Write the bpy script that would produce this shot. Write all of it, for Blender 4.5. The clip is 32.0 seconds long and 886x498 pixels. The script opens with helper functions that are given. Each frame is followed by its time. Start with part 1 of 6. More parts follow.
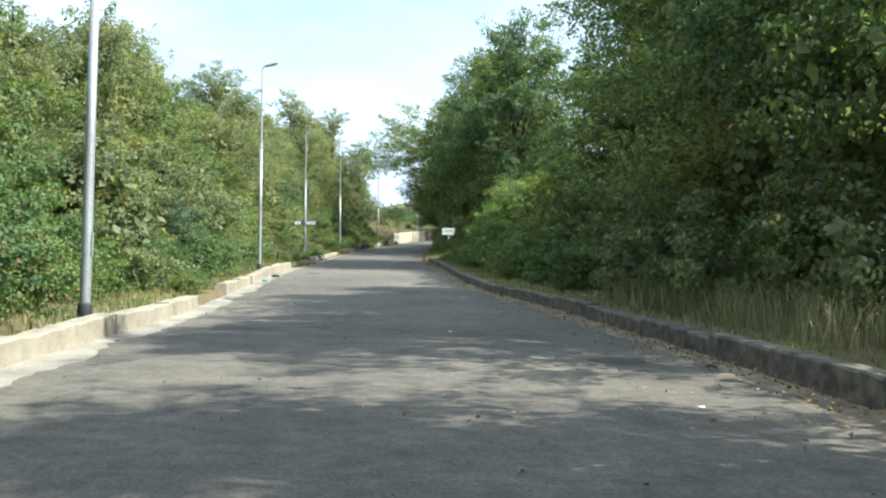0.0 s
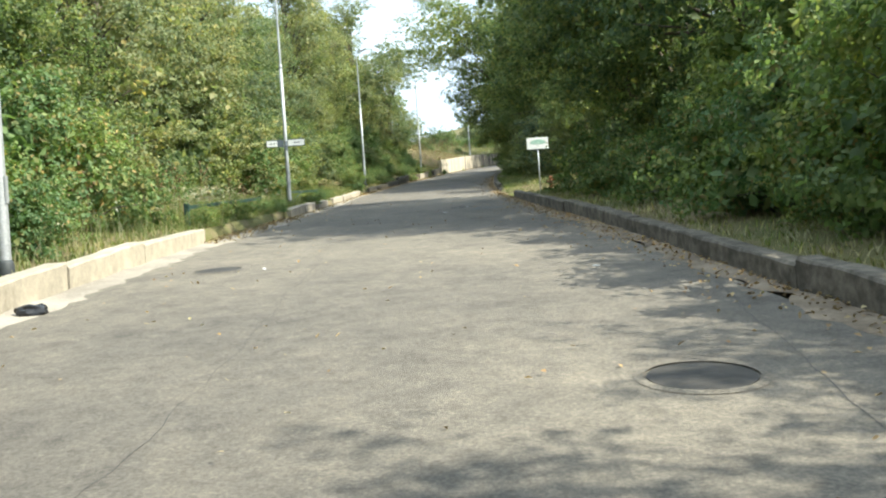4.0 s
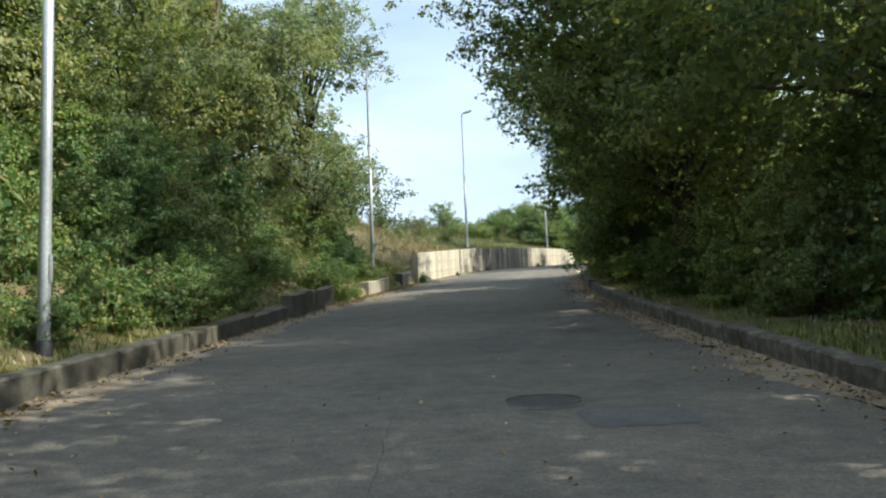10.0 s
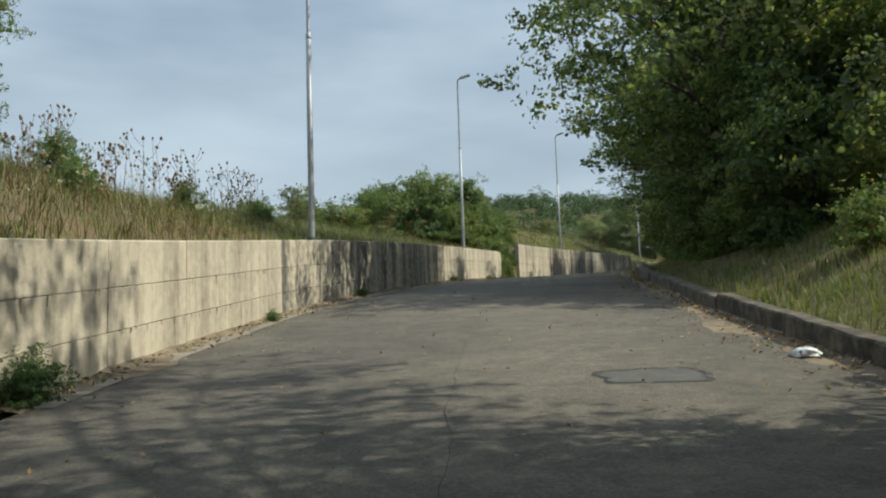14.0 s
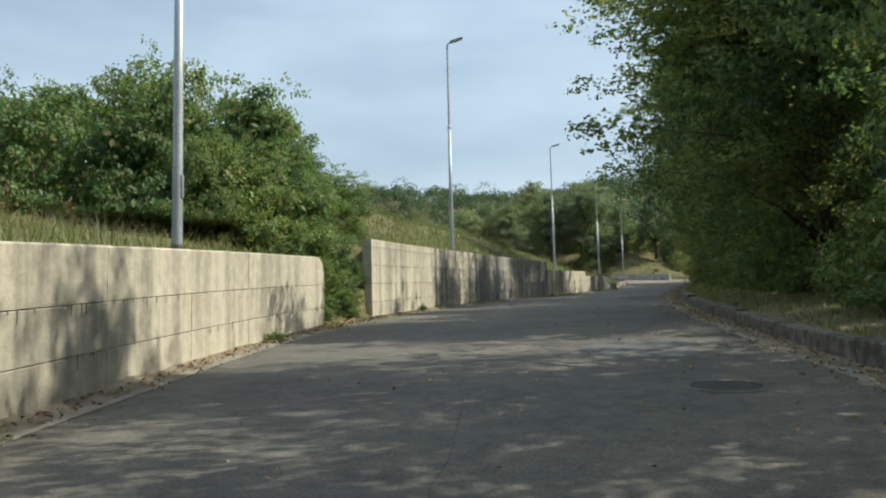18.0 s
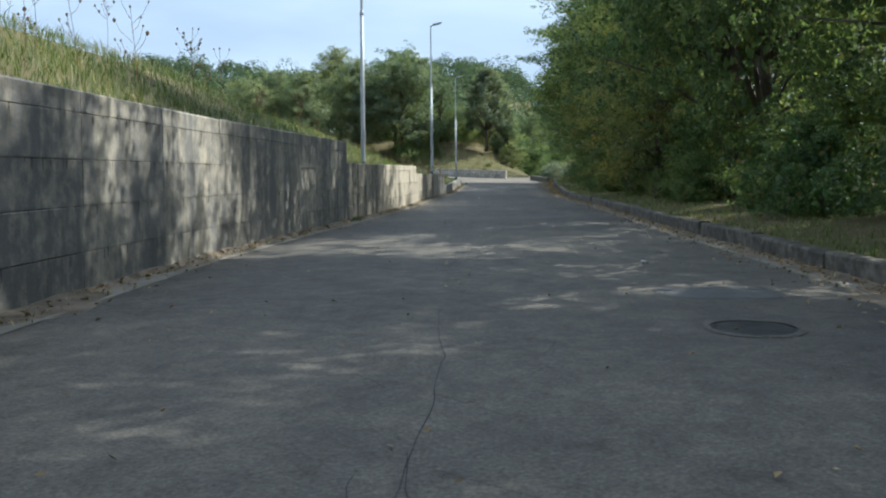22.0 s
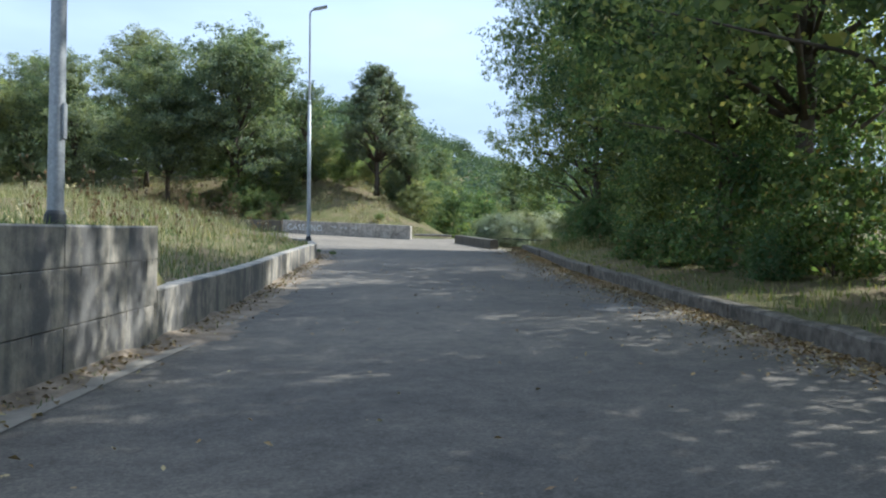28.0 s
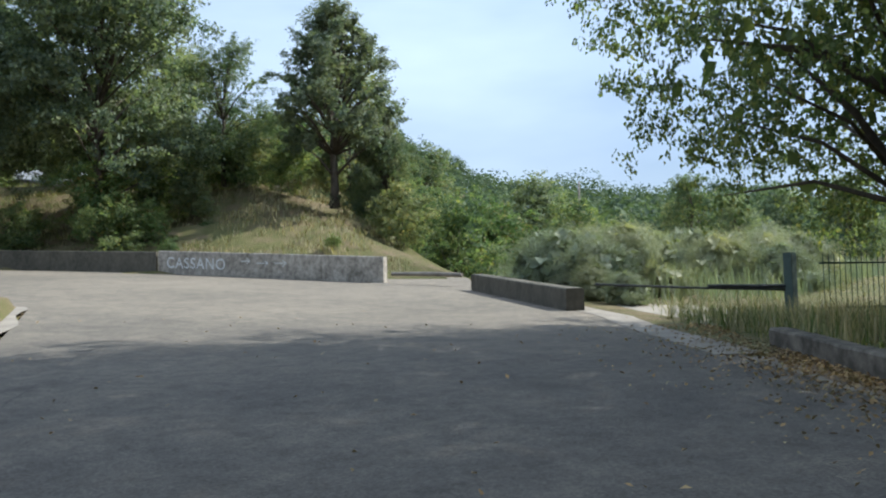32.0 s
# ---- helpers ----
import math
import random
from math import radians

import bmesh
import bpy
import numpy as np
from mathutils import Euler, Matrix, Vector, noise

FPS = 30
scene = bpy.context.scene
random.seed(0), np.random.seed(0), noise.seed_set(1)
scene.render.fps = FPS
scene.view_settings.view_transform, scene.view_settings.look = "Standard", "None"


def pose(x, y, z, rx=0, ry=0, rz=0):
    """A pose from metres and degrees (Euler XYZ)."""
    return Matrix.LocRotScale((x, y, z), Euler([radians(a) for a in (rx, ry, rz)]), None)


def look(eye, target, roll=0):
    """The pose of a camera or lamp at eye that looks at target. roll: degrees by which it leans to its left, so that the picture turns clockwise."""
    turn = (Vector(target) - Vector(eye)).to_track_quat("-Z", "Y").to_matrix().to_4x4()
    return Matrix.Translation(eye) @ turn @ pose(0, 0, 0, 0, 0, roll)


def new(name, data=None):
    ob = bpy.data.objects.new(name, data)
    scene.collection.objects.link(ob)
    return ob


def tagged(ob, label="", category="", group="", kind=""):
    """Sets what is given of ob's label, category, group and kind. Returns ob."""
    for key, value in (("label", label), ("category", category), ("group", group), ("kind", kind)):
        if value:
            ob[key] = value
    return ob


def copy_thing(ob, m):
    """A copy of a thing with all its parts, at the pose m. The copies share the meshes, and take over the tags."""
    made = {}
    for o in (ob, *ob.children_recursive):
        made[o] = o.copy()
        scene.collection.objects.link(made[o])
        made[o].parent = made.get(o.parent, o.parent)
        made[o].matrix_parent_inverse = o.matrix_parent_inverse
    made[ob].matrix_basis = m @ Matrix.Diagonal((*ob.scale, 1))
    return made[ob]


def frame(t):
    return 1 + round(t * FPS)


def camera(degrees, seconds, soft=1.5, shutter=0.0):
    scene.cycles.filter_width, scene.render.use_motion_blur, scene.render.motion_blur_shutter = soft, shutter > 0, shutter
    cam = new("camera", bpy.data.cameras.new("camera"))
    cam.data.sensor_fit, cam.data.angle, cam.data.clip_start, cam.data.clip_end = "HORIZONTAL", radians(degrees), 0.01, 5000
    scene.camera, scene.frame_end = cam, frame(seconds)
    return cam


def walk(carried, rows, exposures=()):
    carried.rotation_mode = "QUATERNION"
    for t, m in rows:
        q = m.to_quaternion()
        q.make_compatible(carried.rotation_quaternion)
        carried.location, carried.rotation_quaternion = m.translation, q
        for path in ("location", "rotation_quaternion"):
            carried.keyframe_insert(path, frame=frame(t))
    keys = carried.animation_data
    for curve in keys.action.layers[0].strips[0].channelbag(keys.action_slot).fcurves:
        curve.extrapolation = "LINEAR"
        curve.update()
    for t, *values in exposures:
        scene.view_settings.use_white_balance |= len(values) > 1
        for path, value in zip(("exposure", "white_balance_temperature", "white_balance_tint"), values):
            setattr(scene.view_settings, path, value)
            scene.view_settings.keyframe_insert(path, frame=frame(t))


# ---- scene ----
cam = camera(55.0, 32.0, soft=2.1)
PATH = [
    (0, (0.0, 0.0, 1.25), (-0.016, 1.993, 1.411), -0.1),
    (0.5, (-0.026, 3.755, 1.556), (-0.083, 5.747, 1.723), -0.7),
    (1, (-0.134, 7.423, 1.847), (-0.203, 9.416, 1.992), -2.7),
    (1.5, (-0.377, 10.897, 2.111), (-0.505, 12.883, 2.31), -1.9),
    (2, (-0.677, 14.193, 2.347), (-0.94, 16.171, 2.485), -1.6),
    (2.5, (-1.008, 17.331, 2.568), (-1.191, 19.323, 2.568), -4.9),
    (3, (-1.386, 20.391, 2.815), (-1.62, 22.376, 2.866), -1.9),
    (3.5, (-1.758, 23.467, 3.072), (-1.853, 25.463, 3.005), -3.1),
    (4, (-2.176, 26.517, 3.337), (-2.308, 28.513, 3.339), -4.0),
    (4.5, (-2.619, 29.604, 3.589), (-2.81, 31.592, 3.692), -0.8),
    (6.5, (-3.96, 43.552, 5.014), (-4.13, 45.542, 5.131), -0.9),
    (7, (-4.261, 47.266, 5.352), (-4.445, 49.253, 5.488), -0.6),
    (7.5, (-4.622, 51.037, 5.719), (-4.82, 53.022, 5.871), -2.4),
    (8, (-4.937, 55.072, 6.079), (-5.122, 57.057, 6.243), -2.4),
    (8.5, (-5.189, 59.211, 6.432), (-5.334, 61.199, 6.593), -2.2),
    (9, (-5.397, 63.413, 6.816), (-5.461, 65.402, 7.013), -2.0),
    (9.5, (-5.559, 67.58, 7.239), (-5.58, 69.566, 7.471), -2.6),
    (10, (-5.669, 71.768, 7.67), (-5.694, 73.753, 7.908), -2.4),
    (10.5, (-5.735, 75.996, 8.115), (-5.733, 77.979, 8.376), -2.9),
    (11, (-5.761, 80.234, 8.575), (-5.713, 82.213, 8.857), -3.1),
    (11.5, (-5.731, 84.482, 9.058), (-5.718, 86.469, 9.279), -3.1),
    (12, (-5.635, 88.712, 9.538), (-5.511, 90.694, 9.773), -2.2),
    (12.5, (-5.468, 92.885, 9.995), (-5.318, 94.86, 10.274), -3.0),
    (13, (-5.248, 96.874, 10.439), (-5.055, 98.843, 10.733), -2.3),
    (13.5, (-4.984, 100.689, 10.879), (-4.738, 102.654, 11.159), -2.6),
    (14, (-4.629, 104.407, 11.323), (-4.34, 106.373, 11.553), -2.0),
    (14.5, (-4.022, 108.171, 11.777), (-3.709, 110.135, 11.988), -3.3),
    (15, (-3.29, 111.927, 12.238), (-2.905, 113.879, 12.444), -3.0),
    (15.5, (-2.554, 115.625, 12.699), (-2.076, 117.555, 12.918), -0.8),
    (17.5, (1.322, 129.622, 14.449), (1.962, 131.502, 14.685), -3.9),
    (18, (2.5, 133.112, 14.806), (3.104, 135.007, 15.014), -1.4),
    (18.5, (3.728, 136.606, 15.157), (4.435, 138.47, 15.313), -0.7),
    (19, (5.047, 140.095, 15.495), (5.76, 141.956, 15.659), -0.4),
    (19.5, (6.434, 143.524, 15.815), (7.291, 145.325, 15.963), -0.6),
    (20, (7.998, 146.863, 16.129), (8.866, 148.659, 16.269), -1.0),
    (20.5, (9.631, 150.17, 16.402), (10.599, 151.915, 16.533), -1.6),
    (21, (11.334, 153.471, 16.651), (12.328, 155.206, 16.679), -2.3),
    (21.5, (13.136, 156.773, 16.885), (14.138, 158.504, 16.881), -1.0),
    (22, (15.091, 160.089, 17.12), (16.107, 161.811, 17.063), -0.5),
    (22.5, (17.085, 163.375, 17.369), (18.228, 165.016, 17.403), -0.8),
    (23, (19.14, 166.633, 17.619), (20.239, 168.3, 17.726), -0.9),
    (23.5, (21.263, 169.853, 17.829), (22.398, 171.499, 17.892), -2.3),
    (24, (23.269, 173.043, 18.03), (24.409, 174.685, 18.099), -0.7),
    (24.5, (25.243, 176.119, 18.235), (26.394, 177.752, 18.326), -0.4),
    (25, (27.239, 179.11, 18.449), (28.396, 180.738, 18.559), -0.3),
    (25.5, (29.189, 182.028, 18.676), (30.354, 183.65, 18.783), -0.3),
    (26, (31.119, 184.841, 18.878), (32.33, 186.429, 18.975), -1.5),
    (26.5, (33.045, 187.549, 19.066), (34.331, 189.074, 19.201), -0.6),
    (28.5, (40.44, 198.498, 19.852), (41.657, 200.084, 19.914), -0.1),
    (29, (42.677, 201.299, 20.067), (43.92, 202.864, 20.144), -1.8),
    (29.5, (44.936, 204.141, 20.302), (46.218, 205.667, 20.467), -2.3),
    (30, (47.127, 206.951, 20.536), (48.387, 208.498, 20.661), -1.6),
    (30.5, (49.234, 209.669, 20.739), (50.521, 211.195, 20.86), -1.5),
    (31, (51.258, 212.32, 20.991), (52.527, 213.86, 21.127), -2.0),
    (31.5, (53.072, 214.859, 21.257), (54.373, 216.367, 21.432), -2.6),
    (32, (54.904, 217.323, 21.543), (56.152, 218.879, 21.68), -1.2),
]
walk(cam, [(t, look(eye, target, roll)) for t, eye, target, roll in PATH],
     [(0, 1.3, 5700, 3), (1, 1.07, 5750, 4), (2, 1.17, 5850, 6), (3, 1.22, 6000, 5), (4, 1.5, 6050, 4), (4.5, 1.32, 5850, 4), (6.5, 1.42, 5550, 6), (8, 1.32, 5700, 5), (9, 1.27, 5850, 5),
      (10, 1.02, 5900, 4), (11, 0.72, 6000, 3), (12, 0.72, 6150, 3), (13, 0.34, 6150, 3), (14, 0.17, 6150, 3), (14.5, 0.4, 6200, 3), (15, 0.47, 6200, 3), (18, 0.44, 6000, 3),
      (20, 0.44, 5950, 4), (21, 0.72, 5700, 4), (22, 0.72, 5500, 6), (24, 0.86, 5550, 8), (26.5, 0.89, 5300, 10), (28.5, 0.89, 5400, 9), (29, 0.99, 5500, 9), (30, 0.94, 5550, 9),
      (31, 0.92, 5650, 9), (32, 0.74, 5550, 9)])


# ---------- light ----------
SUN_AZ, SUN_EL = 104.0, 45.0          # degrees clockwise from +y, and above the horizon
az, el = radians(SUN_AZ), radians(SUN_EL)
sun_way = Vector((math.sin(az) * math.cos(el), math.cos(az) * math.cos(el), math.sin(el)))
sun = new("sun", bpy.data.lights.new("sun", "SUN"))
sun.data.energy, sun.data.angle, sun.data.color = 5.0, radians(0.55), (1.0, 0.92, 0.76)
sun.matrix_world = look(sun_way * 200, (0, 0, 0))

world = bpy.data.worlds.new("sky")
scene.world = world
world.use_nodes = True
wn, wl = world.node_tree.nodes, world.node_tree.links
wn.clear()
sky = wn.new("ShaderNodeTexSky")
sky.sky_type, sky.sun_disc = "NISHITA", False
sky.sun_elevation, sky.sun_rotation = el, az
sky.air_density, sky.dust_density, sky.ozone_density = 1.0, 1.6, 1.0
coord, squash = wn.new("ShaderNodeTexCoord"), wn.new("ShaderNodeMapping")
squash.inputs["Scale"].default_value = (1.0, 1.0, 3.6)
clouds, cover = wn.new("ShaderNodeTexNoise"), wn.new("ShaderNodeValToRGB")
clouds.inputs["Scale"].default_value, clouds.inputs["Detail"].default_value, clouds.inputs["Roughness"].default_value = 1.7, 5.0, 0.48
cover.color_ramp.elements[0].position, cover.color_ramp.elements[1].position = 0.32, 0.70
cover.color_ramp.elements[0].color, cover.color_ramp.elements[1].color = (0.30, 0.30, 0.30, 1), (0.95, 0.95, 0.95, 1)
white = wn.new("ShaderNodeMixRGB")
white.inputs["Color2"].default_value = (8.0, 9.0, 10.0, 1)
back, wout = wn.new("ShaderNodeBackground"), wn.new("ShaderNodeOutputWorld")
back.inputs["Strength"].default_value = 0.078
wl.new(coord.outputs["Generated"], squash.inputs["Vector"])
wl.new(squash.outputs["Vector"], clouds.inputs["Vector"])
wl.new(clouds.outputs["Fac"], cover.inputs["Fac"])
wl.new(cover.outputs["Color"], white.inputs["Fac"])
wl.new(sky.outputs["Color"], white.inputs["Color1"])
# an overcast sky is brightest overhead
split, rise, lift = wn.new("ShaderNodeSeparateXYZ"), wn.new("ShaderNodeMapRange"), wn.new("ShaderNodeMixRGB")
lift.blend_type = "MULTIPLY"
lift.inputs["Fac"].default_value = 1.0
rise.inputs["To Min"].default_value, rise.inputs["To Max"].default_value = 0.66, 1.55
wl.new(coord.outputs["Generated"], split.inputs["Vector"])
wl.new(split.outputs["Z"], rise.inputs["Value"])
wl.new(white.outputs["Color"], lift.inputs["Color1"])
wl.new(rise.outputs["Result"], lift.inputs["Color2"])
wl.new(lift.outputs["Color"], back.inputs["Color"])
wl.new(back.outputs["Background"], wout.inputs["Surface"])


# ---------- materials ----------
def ramp_node(nt, stops):
    r = nt.nodes.new("ShaderNodeValToRGB")
    e = r.color_ramp.elements
    while len(e) < len(stops):
        e.new(0.5)
    for k, (p, c) in zip(e, stops):
        k.position, k.color = p, (*c, 1) if len(c) == 3 else c
    return r


def noise_node(nt, scale, detail=4.0, rough=0.55, vec=None):
    n = nt.nodes.new("ShaderNodeTexNoise")
    n.inputs["Scale"].default_value, n.inputs["Detail"].default_value, n.inputs["Roughness"].default_value = scale, detail, rough
    if vec is not None:
        nt.links.new(vec, n.inputs["Vector"])
    return n


def mix_node(nt, kind, fac, a, b):
    m = nt.nodes.new("ShaderNodeMixRGB")
    m.blend_type = kind
    for sock, v in zip(m.inputs, (fac, a, b)):
        if hasattr(v, "is_linked"):
            nt.links.new(v, sock)
        elif isinstance(v, (int, float)):
            sock.default_value = v if sock.type == "VALUE" else (v, v, v, 1)
        else:
            sock.default_value = (*v, 1)
    return m.outputs["Color"]


def blank(name, rough=0.85, metal=0.0, spec=0.3):
    m = bpy.data.materials.new(name)
    m.use_nodes = True
    b = m.node_tree.nodes["Principled BSDF"]
    b.inputs["Roughness"].default_value, b.inputs["Metallic"].default_value = rough, metal
    b.inputs["Specular IOR Level"].default_value = spec
    return m, m.node_tree, b


def place(nt, stretch=None):
    g = nt.nodes.new("ShaderNodeNewGeometry")
    if stretch is None:
        return g.outputs["Position"]
    mp = nt.nodes.new("ShaderNodeMapping")
    mp.inputs["Scale"].default_value = stretch
    nt.links.new(g.outputs["Position"], mp.inputs["Vector"])
    return mp.outputs["Vector"]


def bump(nt, b, height, strength, dist=0.02):
    k = nt.nodes.new("ShaderNodeBump")
    k.inputs["Strength"].default_value, k.inputs["Distance"].default_value = strength, dist
    nt.links.new(height, k.inputs["Height"])
    nt.links.new(k.outputs["Normal"], b.inputs["Normal"])


def worn(name, base, dark, fine=40.0, coarse=1.2, rough=0.85, strength=0.3, metal=0.0):
    """Any plain painted, mineral or metal surface, with grain and stains."""
    m, nt, b = blank(name, rough, metal)
    pos = place(nt)
    big, small = noise_node(nt, coarse, 5, 0.6, pos), noise_node(nt, fine, 4, 0.6, pos)
    r = ramp_node(nt, [(0.34, dark), (0.66, base)])
    nt.links.new(big.outputs["Fac"], r.inputs["Fac"])
    g = ramp_node(nt, [(0.25, (0.72, 0.72, 0.72)), (0.75, (1.15, 1.15, 1.15))])
    nt.links.new(small.outputs["Fac"], g.inputs["Fac"])
    nt.links.new(mix_node(nt, "MULTIPLY", 1.0, r.outputs["Color"], g.outputs["Color"]), b.inputs["Base Color"])
    bump(nt, b, small.outputs["Fac"], strength, 0.01)
    return m


def asphalt_material():
    """Worn lane asphalt; on the open junction it is bleached and dusty, with a ragged fade between."""
    m, nt, b = blank("asphalt", 0.92, spec=0.14)
    pos = place(nt)
    big, mid = noise_node(nt, 0.16, 5, 0.6, pos), noise_node(nt, 1.7, 6, 0.65, pos)
    grit, lane = noise_node(nt, 38, 6, 0.85, pos), noise_node(nt, 5.5, 5, 0.7, pos)
    r = ramp_node(nt, [(0.30, (0.087, 0.080, 0.072)), (0.70, (0.150, 0.133, 0.110))])
    dusty = ramp_node(nt, [(0.30, (0.128, 0.114, 0.095)), (0.70, (0.188, 0.163, 0.131))])
    for q in (r, dusty):
        nt.links.new(big.outputs["Fac"], q.inputs["Fac"])
    along = nt.nodes.new("ShaderNodeVectorMath")
    along.operation = "DOT_PRODUCT"
    along.inputs[1].default_value = (0.595, 0.803, 0.0)
    nt.links.new(pos, along.inputs[0])
    warp = nt.nodes.new("ShaderNodeMath")
    warp.operation, warp.inputs[1].default_value = "MULTIPLY_ADD", 9.0
    nt.links.new(noise_node(nt, 0.35, 5, 0.6, pos).outputs["Fac"], warp.inputs[0])
    nt.links.new(along.outputs["Value"], warp.inputs[2])
    fade = nt.nodes.new("ShaderNodeMapRange")
    fade.inputs["From Min"].default_value, fade.inputs["From Max"].default_value = 221.0, 230.0
    nt.links.new(warp.outputs["Value"], fade.inputs["Value"])
    ground_tone = mix_node(nt, "MIX", fade.outputs["Result"], r.outputs["Color"], dusty.outputs["Color"])
    r2 = ramp_node(nt, [(0.28, (0.78, 0.78, 0.79)), (0.50, (1.0, 1.0, 0.99)), (0.72, (1.16, 1.14, 1.10))])
    nt.links.new(mid.outputs["Fac"], r2.inputs["Fac"])
    r3 = ramp_node(nt, [(0.30, (0.50, 0.50, 0.50)), (0.50, (1.0, 1.0, 1.0)), (0.70, (1.7, 1.66, 1.58))])
    nt.links.new(grit.outputs["Fac"], r3.inputs["Fac"])
    r4 = ramp_node(nt, [(0.32, (0.80, 0.80, 0.80)), (0.52, (1.0, 1.0, 1.0)), (0.70, (1.20, 1.18, 1.14))])
    nt.links.new(lane.outputs["Fac"], r4.inputs["Fac"])
    c = mix_node(nt, "MULTIPLY", 1.0, ground_tone, r2.outputs["Color"])
    c = mix_node(nt, "MULTIPLY", 1.0, c, r4.outputs["Color"])
    c = mix_node(nt, "MULTIPLY", 1.0, c, r3.outputs["Color"])
    nt.links.new(c, b.inputs["Base Color"])
    bump(nt, b, grit.outputs["Fac"], 0.7, 0.014)
    return m


def concrete_material(name, clean, grime, black, start=0.36, full=0.60, stripes=(1.9, 1.9, 0.34), pit=0.45):
    """Board-cast concrete: pale, with dark runs that go down from the top."""
    m, nt, b = blank(name, 0.9, spec=0.2)
    pos = place(nt)
    runs = noise_node(nt, 1.0, 7, 0.66, place(nt, stripes))
    blot, grain, pits = noise_node(nt, 0.7, 6, 0.65, pos), noise_node(nt, 26, 5, 0.65, pos), noise_node(nt, 6, 5, 0.6, pos)
    info = nt.nodes.new("ShaderNodeObjectInfo")
    r = ramp_node(nt, [(start, grime), (full, clean)])
    nt.links.new(mix_node(nt, "MIX", pit, runs.outputs["Color"], pits.outputs["Color"]), r.inputs["Fac"])
    r2 = ramp_node(nt, [(0.30, black), (0.47, (1, 1, 1))])
    nt.links.new(mix_node(nt, "MIX", 0.6, runs.outputs["Color"], blot.outputs["Color"]), r2.inputs["Fac"])
    g = ramp_node(nt, [(0.25, (0.87, 0.87, 0.87)), (0.75, (1.08, 1.08, 1.08))])
    nt.links.new(grain.outputs["Fac"], g.inputs["Fac"])
    tone = ramp_node(nt, [(0.0, (0.95, 0.95, 0.95)), (1.0, (1.03, 1.03, 1.02))])
    nt.links.new(info.outputs["Random"], tone.inputs["Fac"])
    c = mix_node(nt, "MULTIPLY", 1.0, r.outputs["Color"], r2.outputs["Color"])
    c = mix_node(nt, "MULTIPLY", 1.0, c, g.outputs["Color"])
    c = mix_node(nt, "MULTIPLY", 1.0, c, tone.outputs["Color"])
    nt.links.new(c, b.inputs["Base Color"])
    bump(nt, b, grain.outputs["Fac"], 0.5, 0.012)
    return m


def ground_material():
    m, nt, b = blank("soil_and_grass", 0.95, spec=0.1)
    pos = place(nt)
    big, mid, fine = noise_node(nt, 0.12, 4, 0.6, pos), noise_node(nt, 1.1, 6, 0.65, pos), noise_node(nt, 30, 4, 0.7, pos)
    r = ramp_node(nt, [(0.30, (0.065, 0.080, 0.030)), (0.46, (0.110, 0.108, 0.046)), (0.56, (0.160, 0.126, 0.080)), (0.75, (0.145, 0.112, 0.078))])
    nt.links.new(mix_node(nt, "MIX", 0.55, big.outputs["Color"], mid.outputs["Color"]), r.inputs["Fac"])
    g = ramp_node(nt, [(0.25, (0.5, 0.5, 0.5)), (0.75, (1.35, 1.3, 1.2))])
    nt.links.new(fine.outputs["Fac"], g.inputs["Fac"])
    nt.links.new(mix_node(nt, "MULTIPLY", 1.0, r.outputs["Color"], g.outputs["Color"]), b.inputs["Base Color"])
    bump(nt, b, fine.outputs["Fac"], 0.8, 0.03)
    return m


def leaf_material(name, low, high, glow=0.35, odd=None, spec=0.25):
    """Leaves: each one a little different; light comes through them."""
    m, nt, b = blank(name, 0.6, spec=spec)
    geo, info = nt.nodes.new("ShaderNodeNewGeometry"), nt.nodes.new("ShaderNodeObjectInfo")
    stops = [(0.0, low), (0.80, high), (1.0, odd or high)]
    r = ramp_node(nt, stops)
    nt.links.new(geo.outputs["Random Per Island"], r.inputs["Fac"])
    tone = ramp_node(nt, [(0.0, (0.72, 0.80, 0.80)), (1.0, (1.22, 1.12, 0.95))])
    nt.links.new(info.outputs["Random"], tone.inputs["Fac"])
    patch = noise_node(nt, 0.55, 3, 0.5, geo.outputs["Position"])
    pr = ramp_node(nt, [(0.30, (0.66, 0.74, 0.78)), (0.70, (1.32, 1.20, 1.0))])
    nt.links.new(patch.outputs["Fac"], pr.inputs["Fac"])
    c = mix_node(nt, "MULTIPLY", 1.0, r.outputs["Color"], tone.outputs["Color"])
    c = mix_node(nt, "MULTIPLY", 1.0, c, pr.outputs["Color"])
    nt.links.new(c, b.inputs["Base Color"])
    tr, mx = nt.nodes.new("ShaderNodeBsdfTranslucent"), nt.nodes.new("ShaderNodeMixShader")
    nt.links.new(mix_node(nt, "MULTIPLY", 1.0, c, (1.12, 1.22, 0.66)), tr.inputs["Color"])
    mx.inputs["Fac"].default_value = glow
    out = nt.nodes["Material Output"]
    nt.links.new(b.outputs["BSDF"], mx.inputs[1])
    nt.links.new(tr.outputs["BSDF"], mx.inputs[2])
    nt.links.new(mx.outputs["Shader"], out.inputs["Surface"])
    return m


